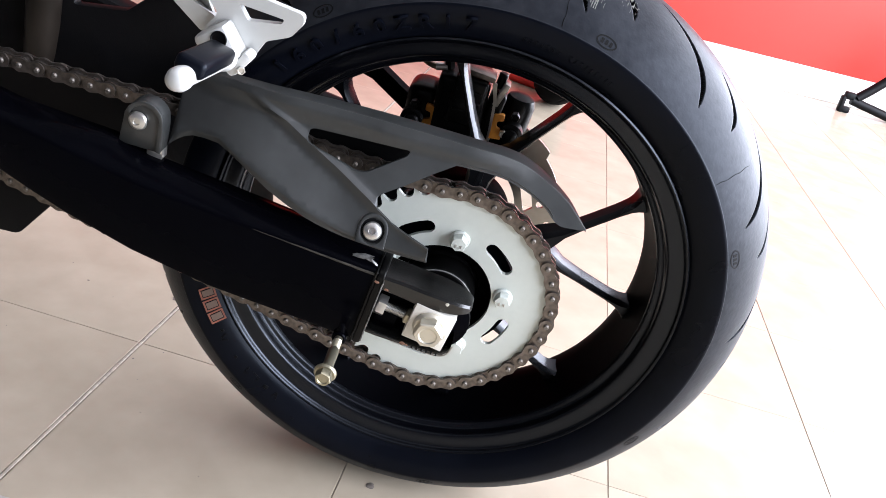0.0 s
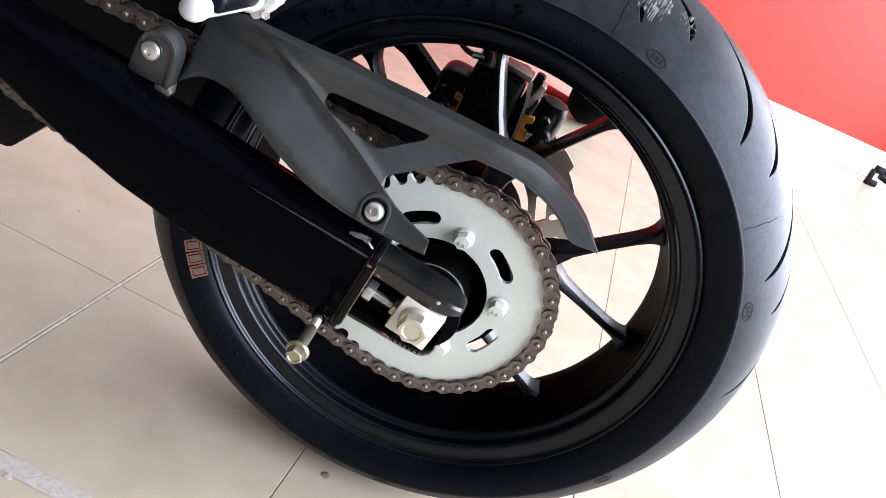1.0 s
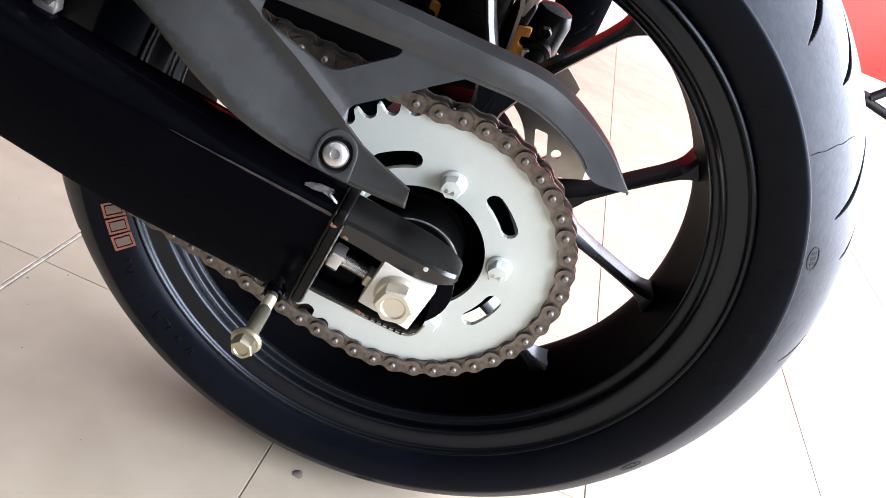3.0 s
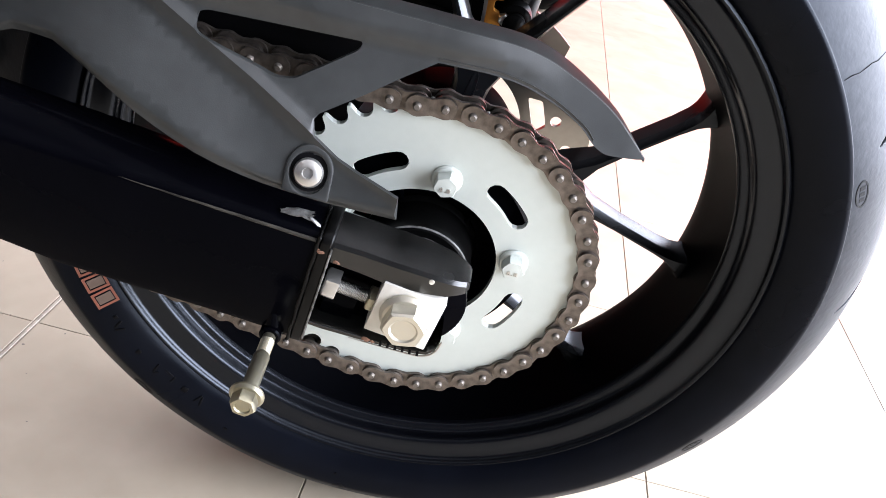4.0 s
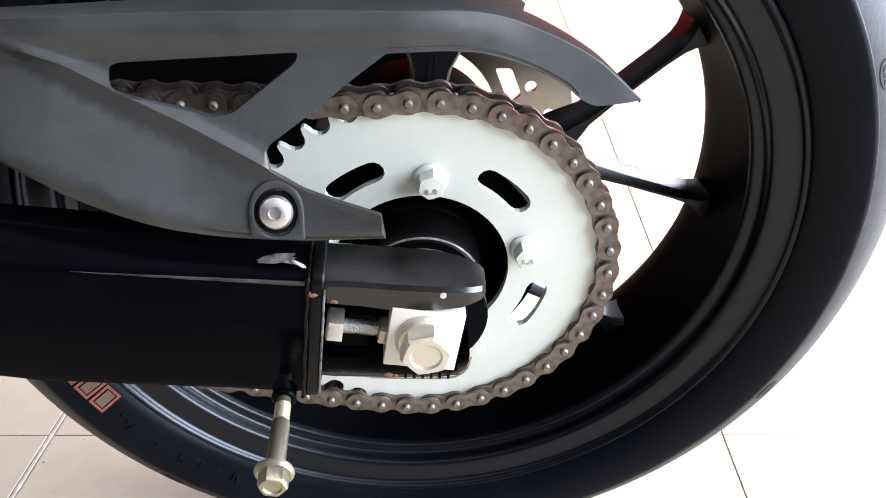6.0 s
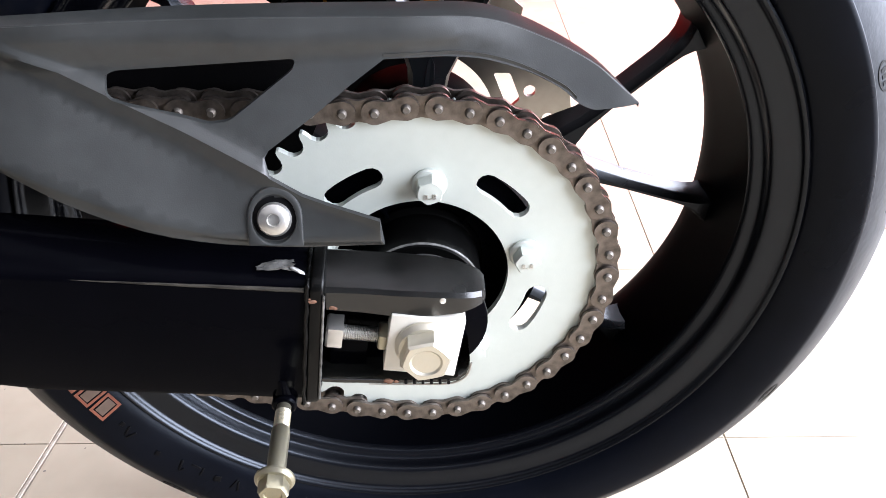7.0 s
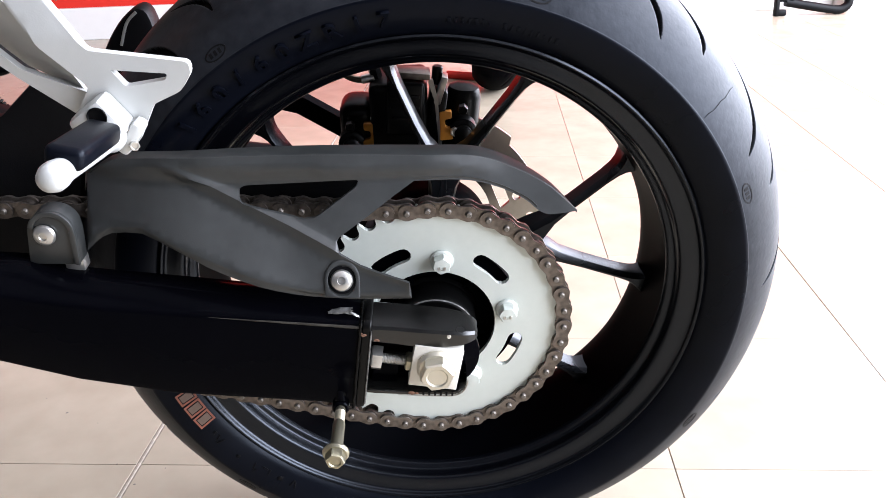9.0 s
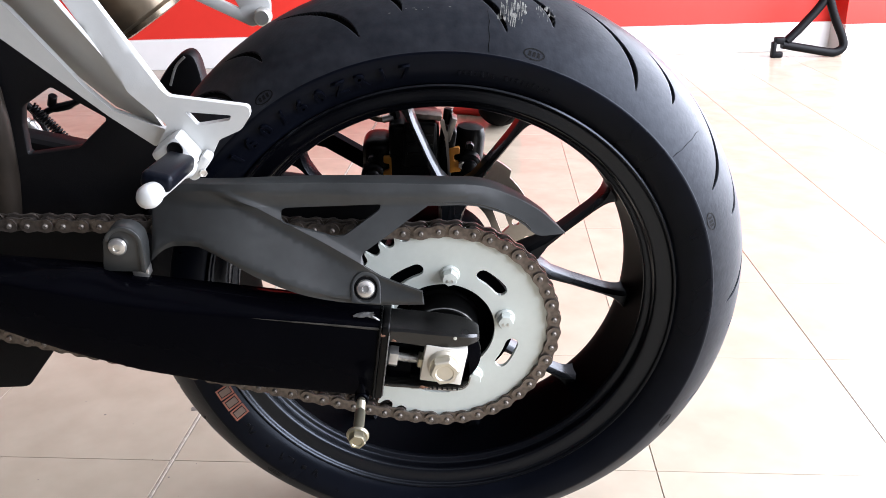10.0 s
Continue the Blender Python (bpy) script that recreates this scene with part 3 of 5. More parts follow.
for k in range(TEETH):
    a = PIN0 - STEP * k
    for da, r in ((0.5 * STEP, 0.1092), (0.44 * STEP, 0.1086), (0.38 * STEP, 0.1062), (0.34 * STEP, 0.1036), (0.24 * STEP, 0.1012), (0.12 * STEP, 0.1002), (0.0, 0.0999), (-0.12 * STEP, 0.1002), (-0.24 * STEP, 0.1012), (-0.34 * STEP, 0.1036), (-0.38 * STEP, 0.1062), (-0.44 * STEP, 0.1086)):
        outline.append((r * math.cos(radians(a + da)), r * math.sin(radians(a + da))))
holes = [arc(0, 0, 0.0497, 0, 360 * 71 / 72, 71)]
for k in range(5):
    c = 47 - 72 * k
    lo, hi, rm, hw = c - 9.5, c + 9.5, 0.0690, 0.0062
    hole = arc(0, 0, rm + hw, lo, hi, 8)
    ex, ez = rm * math.cos(radians(hi)), rm * math.sin(radians(hi))
    hole += arc(ex, ez, hw, hi + 30, hi + 150, 4)
    hole += arc(0, 0, rm - hw, hi, lo, 8)
    ex, ez = rm * math.cos(radians(lo)), rm * math.sin(radians(lo))
    hole += arc(ex, ez, hw, lo + 210, lo + 330, 4)
    holes.append(hole)
sprocket = part("sprocket", plate(bmesh.new(), outline, holes, 0.0066, 0.0044), SPROCKET, bike, "pale zinc-plated rear sprocket with five slots", 15)
bolt = bmesh.new()
lathe(bolt, [(0.0, 0.0066), (0.0094, 0.0066), (0.0094, 0.0052), (0.0084, 0.0042), (0.006, 0.0036)], 32)
hexagon(bolt, (0, 0.0042, 0), (0, -0.0040, 0), 0.0132, 0.2, dish=False)
bolt_mesh = mesh_from(bolt, "sprocket_bolt", SPROCKET, 30)
for k in range(5):
    a = radians(83.2 - 72 * k)
    share("sprocket_bolt", bolt_mesh, sprocket, Matrix.Translation((0.0605 * math.cos(a), 0, 0.0605 * math.sin(a))) @ spin_y(37 * k).to_4x4())

for k, (x0, z0) in enumerate(((0.0605 * math.cos(radians(83.2)), 0.0605 * math.sin(radians(83.2))), (0.0605 * math.cos(radians(11.2)), 0.0605 * math.sin(radians(11.2))))):
    for i, me in enumerate(lettering("8.8", 0.0042, 0.0003)):
        me.materials.clear()
        me.materials.append(SILVER)
        share("head_mark", me, sprocket, Matrix.Translation((x0 + (i - 1) * 0.0022, -0.0043, z0 - 0.0030)) @ Matrix.Rotation(radians(90), 4, "X"))

# chain: pins on the sprocket, then the two straight runs to the front
pins = []
FRONT = Vector((-0.62, 0.094))
for k in range(1, 25):
    a = radians(PIN0 - STEP * k)
    pins.append(Vector((PITCH_R * math.cos(a), PITCH_R * math.sin(a))))
low_dir = Vector((-0.9636, 0.2674)).normalized()
low = [pins[-1]]
for k in range(1, 34):
    d = low_dir.lerp(Vector((-0.985, 0.12)), max(0.0, 1 - k / 4)).normalized()
    low.append(low[-1] + d * PITCH)
top = [pins[0]]
for k in range(1, 36):
    d = Vector((-1, 0.065 if k > 1 else 0.03)).normalized() if k < 9 else Vector((-1, 0.03)).normalized()
    top.append(top[-1] + d * PITCH)
line = list(reversed(top[1:])) + pins + low[1:]
offset = (len(top) - 1) % 2


def link_outline(w, waist):
    h, out = PITCH / 2, []
    out += arc(-h, 0, w, 70, 290, 12)
    out += [(0, -waist)]
    out += arc(h, 0, w, -110, 110, 12)
    out += [(0, waist)]
    return out


def link_mesh(outer):
    bm = bmesh.new()
    lo = link_outline(0.0066 if outer else 0.0072, 0.0049 if outer else 0.0056)
    for y in ((0.0023, 0.0147) if outer else (0.0046, 0.0124)):
        one = bmesh.new()
        plate(one, lo, [], y, 0.0020, bevel=0.0)
        tmp = bpy.data.meshes.new("link_side")
        one.to_mesh(tmp)
        one.free()
        bm.from_mesh(tmp)
        bpy.data.meshes.remove(tmp)
    return mesh_from(bm, "outer_link" if outer else "inner_link", CHAIN, 40)


def pin_mesh():
    bm = bmesh.new()
    lathe(bm, [(0, 0.0002), (0.0016, 0.0002), (0.0024, 0.0010), (0.0026, 0.0023), (0.0026, 0.0172), (0.0022, 0.0186), (0, 0.0188)], 14)
    return mesh_from(bm, "pin", PIN, 40)


outer_me, inner_me, pin_me = link_mesh(True), link_mesh(False), pin_mesh()
rollers = bmesh.new()
for p in line:
    lathe(rollers, [(0.0026, 0.0066), (0.0051, 0.0066), (0.0051, 0.0124), (0.0026, 0.0124)], 14, (p.x, 0, p.y))
chain = part("chain", rollers, ROLLER, bike, "brown-grey steel roller chain with oily links")
for i, (p, q) in enumerate(zip(line, line[1:])):
    d, c = q - p, (p + q) / 2
    outer = (i - offset) % 2 == 0
    m = Matrix.Translation((c.x, 0, c.y)) @ spin_y(math.degrees(math.atan2(d.y, d.x))).to_4x4()
    share("outer_link" if outer else "inner_link", outer_me if outer else inner_me, chain, m)
for p in line:
    share("pin", pin_me, chain, Matrix.Translation((p.x, 0, p.y)))

# swingarm: lofted box, outer face to the camera's side
CREASE = [(-0.62, 0.150), (-0.45, 0.113), (-0.373, 0.0947), (-0.2588, 0.0673), (-0.1392, 0.0522), (-0.0466, 0.0409)]
LOW = [(-0.62, 0.118), (-0.45, 0.070), (-0.385, 0.045), (-0.3408, 0.024), (-0.2706, -0.0007), (-0.1971, -0.0179), (-0.0958, -0.0297), (-0.0523, -0.0345)]
TOP = [(-0.62, 0.158), (-0.382, 0.1019), (-0.296, 0.093), (-0.2686, 0.081), (-0.191, 0.0697), (-0.1122, 0.0576), (-0.0473, 0.0475)]


def arm_section(x, face=-0.055, back=-0.014):
    c, l, t = ramp_at(x, CREASE), ramp_at(x, LOW), ramp_at(x, TOP)
    sgn = 1 if back > face else -1
    f = lambda d: face + sgn * d
    return [(x, f(0.0), l + 0.006), (x, f(0.0), c - 0.003), (x, f(0.0012), c), (x, f(0.0045), c + 0.0025), (x, f(0.018), t - 0.0012), (x, f(0.025), t), (x, back - sgn * 0.004, t - 0.001), (x, back, t - 0.005), (x, back, l + 0.006), (x, back - sgn * 0.004, l + 0.001), (x, f(0.006), l), (x, f(0.0015), l + 0.002)]


def lean_end(bm, whole=True):
    """Leans the arm's end: its foot lies further to the front."""
    for v in bm.verts:
        v.co.x += 0.14 * (v.co.z - 0.042) * (1.0 if whole else step01((v.co.x + 0.11) / 0.055))
    return bm


xs = [-0.62, -0.5, -0.45, -0.41, -0.385, -0.36, -0.33, -0.296, -0.27, -0.24, -0.2, -0.16, -0.1392, -0.1, -0.08, -0.049]
swingarm = part("swingarm", lean_end(loft(bmesh.new(), [arm_section(x) for x in xs]), False), ARM, bike, "black painted steel box swingarm with weld seam", 40)
part("far_arm", loft(bmesh.new(), [arm_section(x, 0.262, 0.225) for x in xs + [0.0, 0.03]]), DARK_PLASTIC, swingarm)
cap = bmesh.new()
loft(cap, [[(x + dz * 0.0, y, z) for y, z in arm_loop] for x, dz, arm_loop in ((-0.0535, 0, [(p[1] - 0.0015 if p[1] < -0.03 else p[1] + 0.001, p[2] + (0.0015 if p[2] > 0.01 else -0.0015)) for p in arm_section(-0.0535)]), (-0.0465, 0, [(p[1] - 0.0015 if p[1] < -0.03 else p[1] + 0.001, p[2] + (0.0015 if p[2] > 0.01 else -0.0015)) for p in arm_section(-0.0535)]))])
es = [e for e in cap.edges if len(e.link_faces) == 2 and e.calc_face_angle(0) > 1.0]
bmesh.ops.bevel(cap, geom=es, offset=0.0015, segments=3, affect="EDGES", profile=0.5)
part("end_cap", lean_end(cap), GLOSS, swingarm, "black welded end plate")
weld = bmesh.new()
ring = [Vector((-0.0545, p[1] - 0.0006 if p[1] < -0.03 else p[1], p[2])) for p in arm_section(-0.0545)]
beads = spline(ring[8:] + ring[:7], 18)
tube(weld, [b + Vector((0.0002 * math.sin(k * 1.1), -0.0002, 0)) for k, b in enumerate(beads)], [0.0010 + 0.00015 * math.sin(k * 1.7) + 0.00015 * random.random() for k in range(len(beads))], 10)
# the soft highlight on the arm's crease, drawn as a thin brownish tube
part("crease_glint", tube(bmesh.new(), [(x, -0.0546 + 0.0001 * math.sin(x * 300), ramp_at(x, CREASE) - 0.0012) for x in np.linspace(-0.165, -0.056, 60)], [0.00005 + 0.0012 * (k / 60) ** 0.7 for k in range(60)], 8), CREASE_GLINT, swingarm, "thin brownish line drawn as the highlight along the crease")
# highlight down the end plate's edge, built as an uneven pale tube
glint = bmesh.new()
tube(glint, [(-0.0463, -0.0568 - 0.0001 * math.sin(k), 0.0385 - 0.0031 * k) for k in range(23)], [0.0005 + 0.0003 * abs(math.sin(k * 1.9)) for k in range(23)], 8)
# a steel-bright tube stands in for the glossy lip's highlight
lip_glint = spline([(-0.030, -0.0530, -0.0250), (-0.005, -0.0532, -0.0268), (0.010, -0.0532, -0.0276), (0.0175, -0.0530, -0.0262), (0.0222, -0.0530, -0.0215), (0.0243, -0.0528, -0.0140)], 6)
part("lip_glint", tube(bmesh.new(), lip_glint, [0.0003 + 0.0003 * min(1.0, k / 12) for k in range(len(lip_glint))], 8), DISC, swingarm, "bright line drawn as the highlight on the lower lip")
part("edge_glint", lean_end(glint), SCUFF_GLINT, swingarm, "pale line drawn as the highlight on the end plate's edge")
for at, s, turn in (((-0.0690, -0.0470, 0.0512), 0.0046, 6), ((-0.0645, -0.0478, 0.0500), 0.0022, -20), ((-0.0590, -0.0485, 0.0485), 0.0022, -35)):
    r = bmesh.new()
    bmesh.ops.create_icosphere(r, subdivisions=3, radius=s)
    for v in r.verts:
        v.co *= 1 + 0.45 * noise.noise(v.co * 700 + Vector(at) * 90)
    bmesh.ops.scale(r, vec=(1.9, 0.25, 0.5), verts=r.verts)
    bmesh.ops.rotate(r, cent=(0, 0, 0), matrix=spin_y(turn) @ Matrix.Rotation(radians(-50), 3, "X"), verts=r.verts)
    bmesh.ops.translate(r, vec=at, verts=r.verts)
    part("scuff_mark", r, SCUFF_GLINT, swingarm, "pale scuff in the paint")
part("weld_seam", lean_end(weld), GLOSS, swingarm)

# fork end: upper bar, lower lip, back plate
bar = bmesh.new()
secs = []
for x, top_z, cr, lowz, y0, y1 in ((-0.047, 0.0480, 0.0385, 0.0240, -0.0525, -0.028), (-0.030, 0.0460, 0.0372, 0.0215, -0.0530, -0.028), (-0.012, 0.0435, 0.0348, 0.0178, -0.0535, -0.028), (0.008, 0.0408, 0.0328, 0.0176, -0.0540, -0.029), (0.020, 0.0378, 0.0312, 0.0182, -0.0535, -0.030), (0.0265, 0.0348, 0.0298, 0.0195, -0.0515, -0.031), (0.0302, 0.0330, 0.0288, 0.0202, -0.0495, -0.032), (0.0322, 0.0308, 0.0274, 0.0215, -0.0465, -0.033)):
    secs.append([(x, y0, lowz + 0.0025), (x, y0, cr - 0.0015), (x, y0 + 0.0015, cr + 0.001), (x, y1 - 0.002, top_z - 0.001), (x, y1, top_z - 0.002), (x, y1, lowz), (x, y0 + 0.003, lowz)])
part("upper_fork", loft(bar, secs), FORK, swingarm, "glossy black upper fork end with chipped paint", 24)
lip = bmesh.new()
loft(lip, [[(x, y, z + dz) for y, dz in ((-0.0530, 0.0008), (-0.0530, -0.0012), (-0.0515, -0.0022), (-0.0300, -0.0022), (-0.0300, 0.0016), (-0.0515, 0.0016))] for x, z in ((-0.0565, -0.0200), (-0.047, -0.0215), (-0.02, -0.0240), (0.010, -0.0255), (0.017, -0.0245), (0.0215, -0.0205), (0.0232, -0.0150), (0.0235, -0.0110))])
part("lower_fork", lip, FORK, swingarm, "", 42)
back = [(-0.058, 0.034), (-0.058, -0.026), (0.0, -0.0335)] + arc(0.0, 0.0, 0.0345, -85, 60, 16) + [(0.0, 0.0345)]
part("axle_plate", plate(bmesh.new(), back, [], -0.0360, 0.0060, bevel=0.0008), ARM, swingarm)
part("inner_web", box(bmesh.new(), (-0.040, -0.0385, -0.0125), (0.02, 0.006, 0.022), 0.001, spin_y(-8)), ARM, swingarm)
ticks = bmesh.new()
for k in range(6):
    box(ticks, (-0.0105 + k * 0.0045, -0.0532, -0.0245 - 0.00035 * k), (0.0016, 0.0014, 0.0030), 0.0003)
part("adjuster_marks", ticks, HUB, swingarm, "notched adjuster marks")
for at, s in (((-0.0195, -0.0532, -0.0236), 0.0012), ((-0.0155, -0.0532, -0.0242), 0.0008), ((-0.0440, -0.0526, 0.0275), 0.0009), ((-0.0425, -0.0527, 0.0268), 0.0006), ((-0.0528, -0.0566, 0.0350), 0.0010), ((-0.0545, -0.0562, 0.0362), 0.0006)):
    r = bmesh.new()
    bmesh.ops.create_icosphere(r, subdivisions=2, radius=s * 1.5)
    bmesh.ops.scale(r, vec=(1.5, 0.35, 0.8), verts=r.verts)
    for v in r.verts:
        v.co *= 1 + 0.6 * noise.noise(v.co * 900 + Vector(at) * 50)
    bmesh.ops.translate(r, vec=at, verts=r.verts)
    part("rust_spot", r, RUST, swingarm, "small brown rust spot")
chip = bmesh.new()
bmesh.ops.create_icosphere(chip, subdivisions=2, radius=0.0019)
bmesh.ops.scale(chip, vec=(0.9, 0.2, 1.0), verts=chip.verts)
bmesh.ops.translate(chip, vec=(0.0105, -0.0539, 0.0292), verts=chip.verts)
part("paint_chip", chip, SILVER, swingarm, "pale chip in the paint")

# axle hardware
ROT = -10.5
block = box(bmesh.new(), (0.0, -0.0480, 0.0010), (0.0375, 0.0140, 0.0375), 0.0006, spin_y(ROT))
part("adjuster_block", block, BLOCK, bike, "pale square chain adjuster block")
axle = bmesh.new()
lathe(axle, [(0, -0.0545), (0.0148, -0.0545), (0.0156, -0.0555), (0.0156, -0.0568), (0.0135, -0.0590), (0.011, -0.0592)], 48)
hexagon(axle, (0, -0.0585, 0), (0, -0.0690, 0), 0.0232, 0.35)
bmesh.ops.translate(axle, vec=(0.0008, 0, 0.0022), verts=axle.verts)
part("axle_nut", axle, PALE_ZINC, bike, "large yellowed flanged axle nut", 30)
d = Vector((math.cos(radians(ROT)), 0, math.sin(radians(ROT))))
screw = bmesh.new()
tip = Vector((-0.0190, -0.0440, 0.0002))
prof = [(0, 0)]
n_thread = 29
for k in range(n_thread):
    prof += [(0.0036, k * 0.0011), (0.0041, k * 0.0011 + 0.00055)]
prof += [(0, n_thread * 0.0011)]
lathe(screw, prof, 16, tip, -d)
screw_ob = part("adjuster_screw", screw, SILVER, bike, "threaded bright steel chain adjuster screw", 20)
part("locknut", hexagon(bmesh.new(), tip - d * 0.0228, tip - d * 0.0315, 0.0170, 0.1, dish=False), SILVER, screw_ob)
part("adjuster_nut", hexagon(bmesh.new(), tip + d * 0.001, tip - d * 0.0045, 0.0138, 0.3, dish=False), ZINC, screw_ob)

# paddock bolt sticking out of the arm's end
boss = bmesh.new()
rod(boss, (-0.0752, -0.030, -0.0330), (-0.0752, -0.0585, -0.0330), 0.0066, 28, 0.001)
rod(boss, (-0.0752, -0.0515, -0.034), (-0.0748, -0.0515, -0.0150), 0.0058, 24, 0.003, r2=0.0040)
part("bolt_boss", boss, ARM, swingarm)
stud = bmesh.new()
prof = [(0, 0.0), (0.0038, 0.0)]
for k in range(11):
    prof += [(0.0038, 0.004 + k * 0.0011), (0.0042, 0.0045 + k * 0.0011)]
prof += [(0.0048, 0.0175), (0.0048, 0.046), (0.0092, 0.0462), (0.0099, 0.0468), (0.0099, 0.0480), (0.0084, 0.0495), (0.005, 0.0497)]
lathe(stud, prof, 28, (-0.0752, -0.0580, -0.0330), (0, -1, -0.03))
hexagon(stud, (-0.0752, -0.1070, -0.0345), (-0.0752, -0.1150, -0.0347), 0.0130, 0.25)
part("paddock_bolt", stud, ZINC, bike, "long yellowed flange bolt below the swingarm end", 25)

# chain guard
def smooth_line(points, n=4):
    """Denser (x, z) points on a smooth line."""
    return [(v.x, v.y) for v in spline([(x, z, 0) for x, z in points], n)]


GUARD_EDGE = [(-0.2561, 0.0926), (-0.2477, 0.1002), (-0.2354, 0.1068), (-0.2110, 0.1090), (-0.1867, 0.1010), (-0.1625, 0.0890), (-0.1383, 0.0793), (-0.1140, 0.0712), (-0.0897, 0.0653), (-0.0702, 0.0628), (-0.0532, 0.0617), (-0.0160, 0.0611), (-0.0173, 0.0738), (-0.0406, 0.0808), (-0.0527, 0.0852), (-0.0672, 0.0940), (-0.0696, 0.1005), (-0.0670, 0.1039), (-0.0448, 0.1173), (-0.0275, 0.1286), (-0.0116, 0.1382), (0.0080, 0.1384), (0.0242, 0.1370), (0.0355, 0.1352), (0.0488, 0.1312), (0.0592, 0.1272), (0.0708, 0.1208), (0.0780, 0.1148), (0.0840, 0.1116), (0.0900, 0.1106), (0.1083, 0.1114)]
GUARD = smooth_line(GUARD_EDGE[:11], 2) + GUARD_EDGE[11:20] + smooth_line(GUARD_EDGE[20:], 3)
GUARD_TOP = smooth_line([(0.1083, 0.1118), (0.1039, 0.1157), (0.0962, 0.1225), (0.0876, 0.1294), (0.0745, 0.1369), (0.0610, 0.1430), (0.0460, 0.1490), (0.0318, 0.1528), (0.0150, 0.1550), (-0.0097, 0.1563), (-0.0433, 0.1577), (-0.1057, 0.1598), (-0.1682, 0.1603), (-0.2100, 0.1580), (-0.2350, 0.1535), (-0.2560, 0.1400)])
GUARD_WINDOW = [(-0.1392, 0.1365), (-0.1349, 0.1387), (-0.0517, 0.1401), (-0.0533, 0.1358), (-0.0839, 0.1166), (-0.0937, 0.1158), (-0.1375, 0.1285)]


STEP_TOP = [(-0.2300, 0.1690), (-0.2000, 0.1570), (-0.1800, 0.1495), (-0.1594, 0.1405), (-0.1306, 0.1266), (-0.1044, 0.1145), (-0.0812, 0.1025), (-0.0690, 0.0960), (-0.0160, 0.0755)]
STEP_LOW = [(-0.2300, 0.1640), (-0.2000, 0.1500), (-0.1800, 0.1410), (-0.1594, 0.1312), (-0.1306, 0.1170), (-0.1044, 0.1050), (-0.0812, 0.0925), (-0.0660, 0.0860), (-0.0160, 0.0695)]
BEVEL = [(-0.2560, 0.1010), (-0.2354, 0.1130), (-0.2111, 0.1152), (-0.1703, 0.0995), (-0.1289, 0.0830), (-0.0897, 0.0700), (-0.0600, 0.0660), (-0.0160, 0.0650)]
EDGE_LOW = [(-0.2600, 0.0930), (-0.2354, 0.1068), (-0.2110, 0.1090), (-0.1625, 0.0890), (-0.1140, 0.0712), (-0.0702, 0.0628), (-0.0160, 0.0611)]
RAIL = smooth_line([(-0.2500, 0.1500), (-0.1791, 0.1545), (-0.1202, 0.1528), (-0.0653, 0.1496), (-0.0200, 0.1481), (0.0140, 0.1472), (0.0332, 0.1452), (0.0455, 0.1420), (0.0620, 0.1346), (0.0750, 0.1274), (0.0880, 0.1186), (0.0985, 0.1112)])


def guard_knee(x):
    """Height at which the rail's lower facet starts."""
    return min(0.1400, ramp_at(x, RAIL) - 0.0065)


def guard_y(x, z):
    crease, knee = ramp_at(x, RAIL), guard_knee(x)
    y = -0.012 + 0.55 * (min(z, knee) - 0.136)
    hi, lo = ramp_at(x, STEP_TOP), ramp_at(x, STEP_LOW)
    y -= (0.0035 * step01((hi + 0.0050 - z) / 0.0050) - 0.0044 * min(1.0, max(0.0, (hi - z) / max(0.0008, hi - lo)))) * step01((x + 0.200) / 0.030)
    be, ed = ramp_at(x, BEVEL), ramp_at(x, EDGE_LOW)
    y -= 0.24 * max(0.0, lo - max(z, be)) * step01((-0.066 - x) / 0.070)
    y += 0.0038 * step01((be - z) / max(0.0008, be - ed))
    y += 0.50 * max(0.0, z - crease) + (-0.12 + 0.62 * step01((x - 0.01) / 0.05)) * max(0.0, min(z, crease) - knee)
    if x > 0.0:
        y += 0.10 * x
    return y + 3.6 * max(0.0, -0.162 - x) ** 2


def inner_line(line, lo, hi):
    knots = [x for x, z in line if lo + 0.001 < x < hi - 0.001]
    return [(x, ramp_at(x, line)) for x in sorted(set(knots) | {lo, hi})] if len(knots) > 20 else [(x, ramp_at(x, line)) for x in np.linspace(lo, hi, 26)]


guard = bmesh.new()
TOP_RISE = [(-0.2560, 0.0), (-0.2100, 0.0010), (-0.1057, 0.0020), (0.0380, 0.0020), (0.0800, 0.0006), (0.1083, 0.0)]
plate(guard, GUARD[:-1] + GUARD_TOP, [round_corners(GUARD_WINDOW, 0.003, 3)], guard_y, 0.0028, step=0.0038, lines=[inner_line(STEP_TOP, -0.198, -0.0715), inner_line(STEP_LOW, -0.198, -0.0675), inner_line(BEVEL, -0.245, -0.0175), *[[(x, ramp_at(x, BEVEL) * (1 - k) + ramp_at(x, EDGE_LOW) * k) for x in np.linspace(-0.240, -0.0180, 40)] for k in (0.3, 0.6)], [(x, guard_knee(x)) for x in np.linspace(-0.235, -0.1415, 14)], [(x, guard_knee(x)) for x in np.linspace(-0.0485, 0.055, 18)], inner_line(RAIL, -0.236, 0.0970)] + [[(x, ramp_at(x, STEP_TOP) + up) for x in np.linspace(-0.205, -0.070, 30)] for up in (0.0017, 0.0034, 0.0050)])
guard = part("chain_guard", guard, PLASTIC, bike, "dark grey plastic chain guard with a long window", 40)
lid = bmesh.new()
secs = []
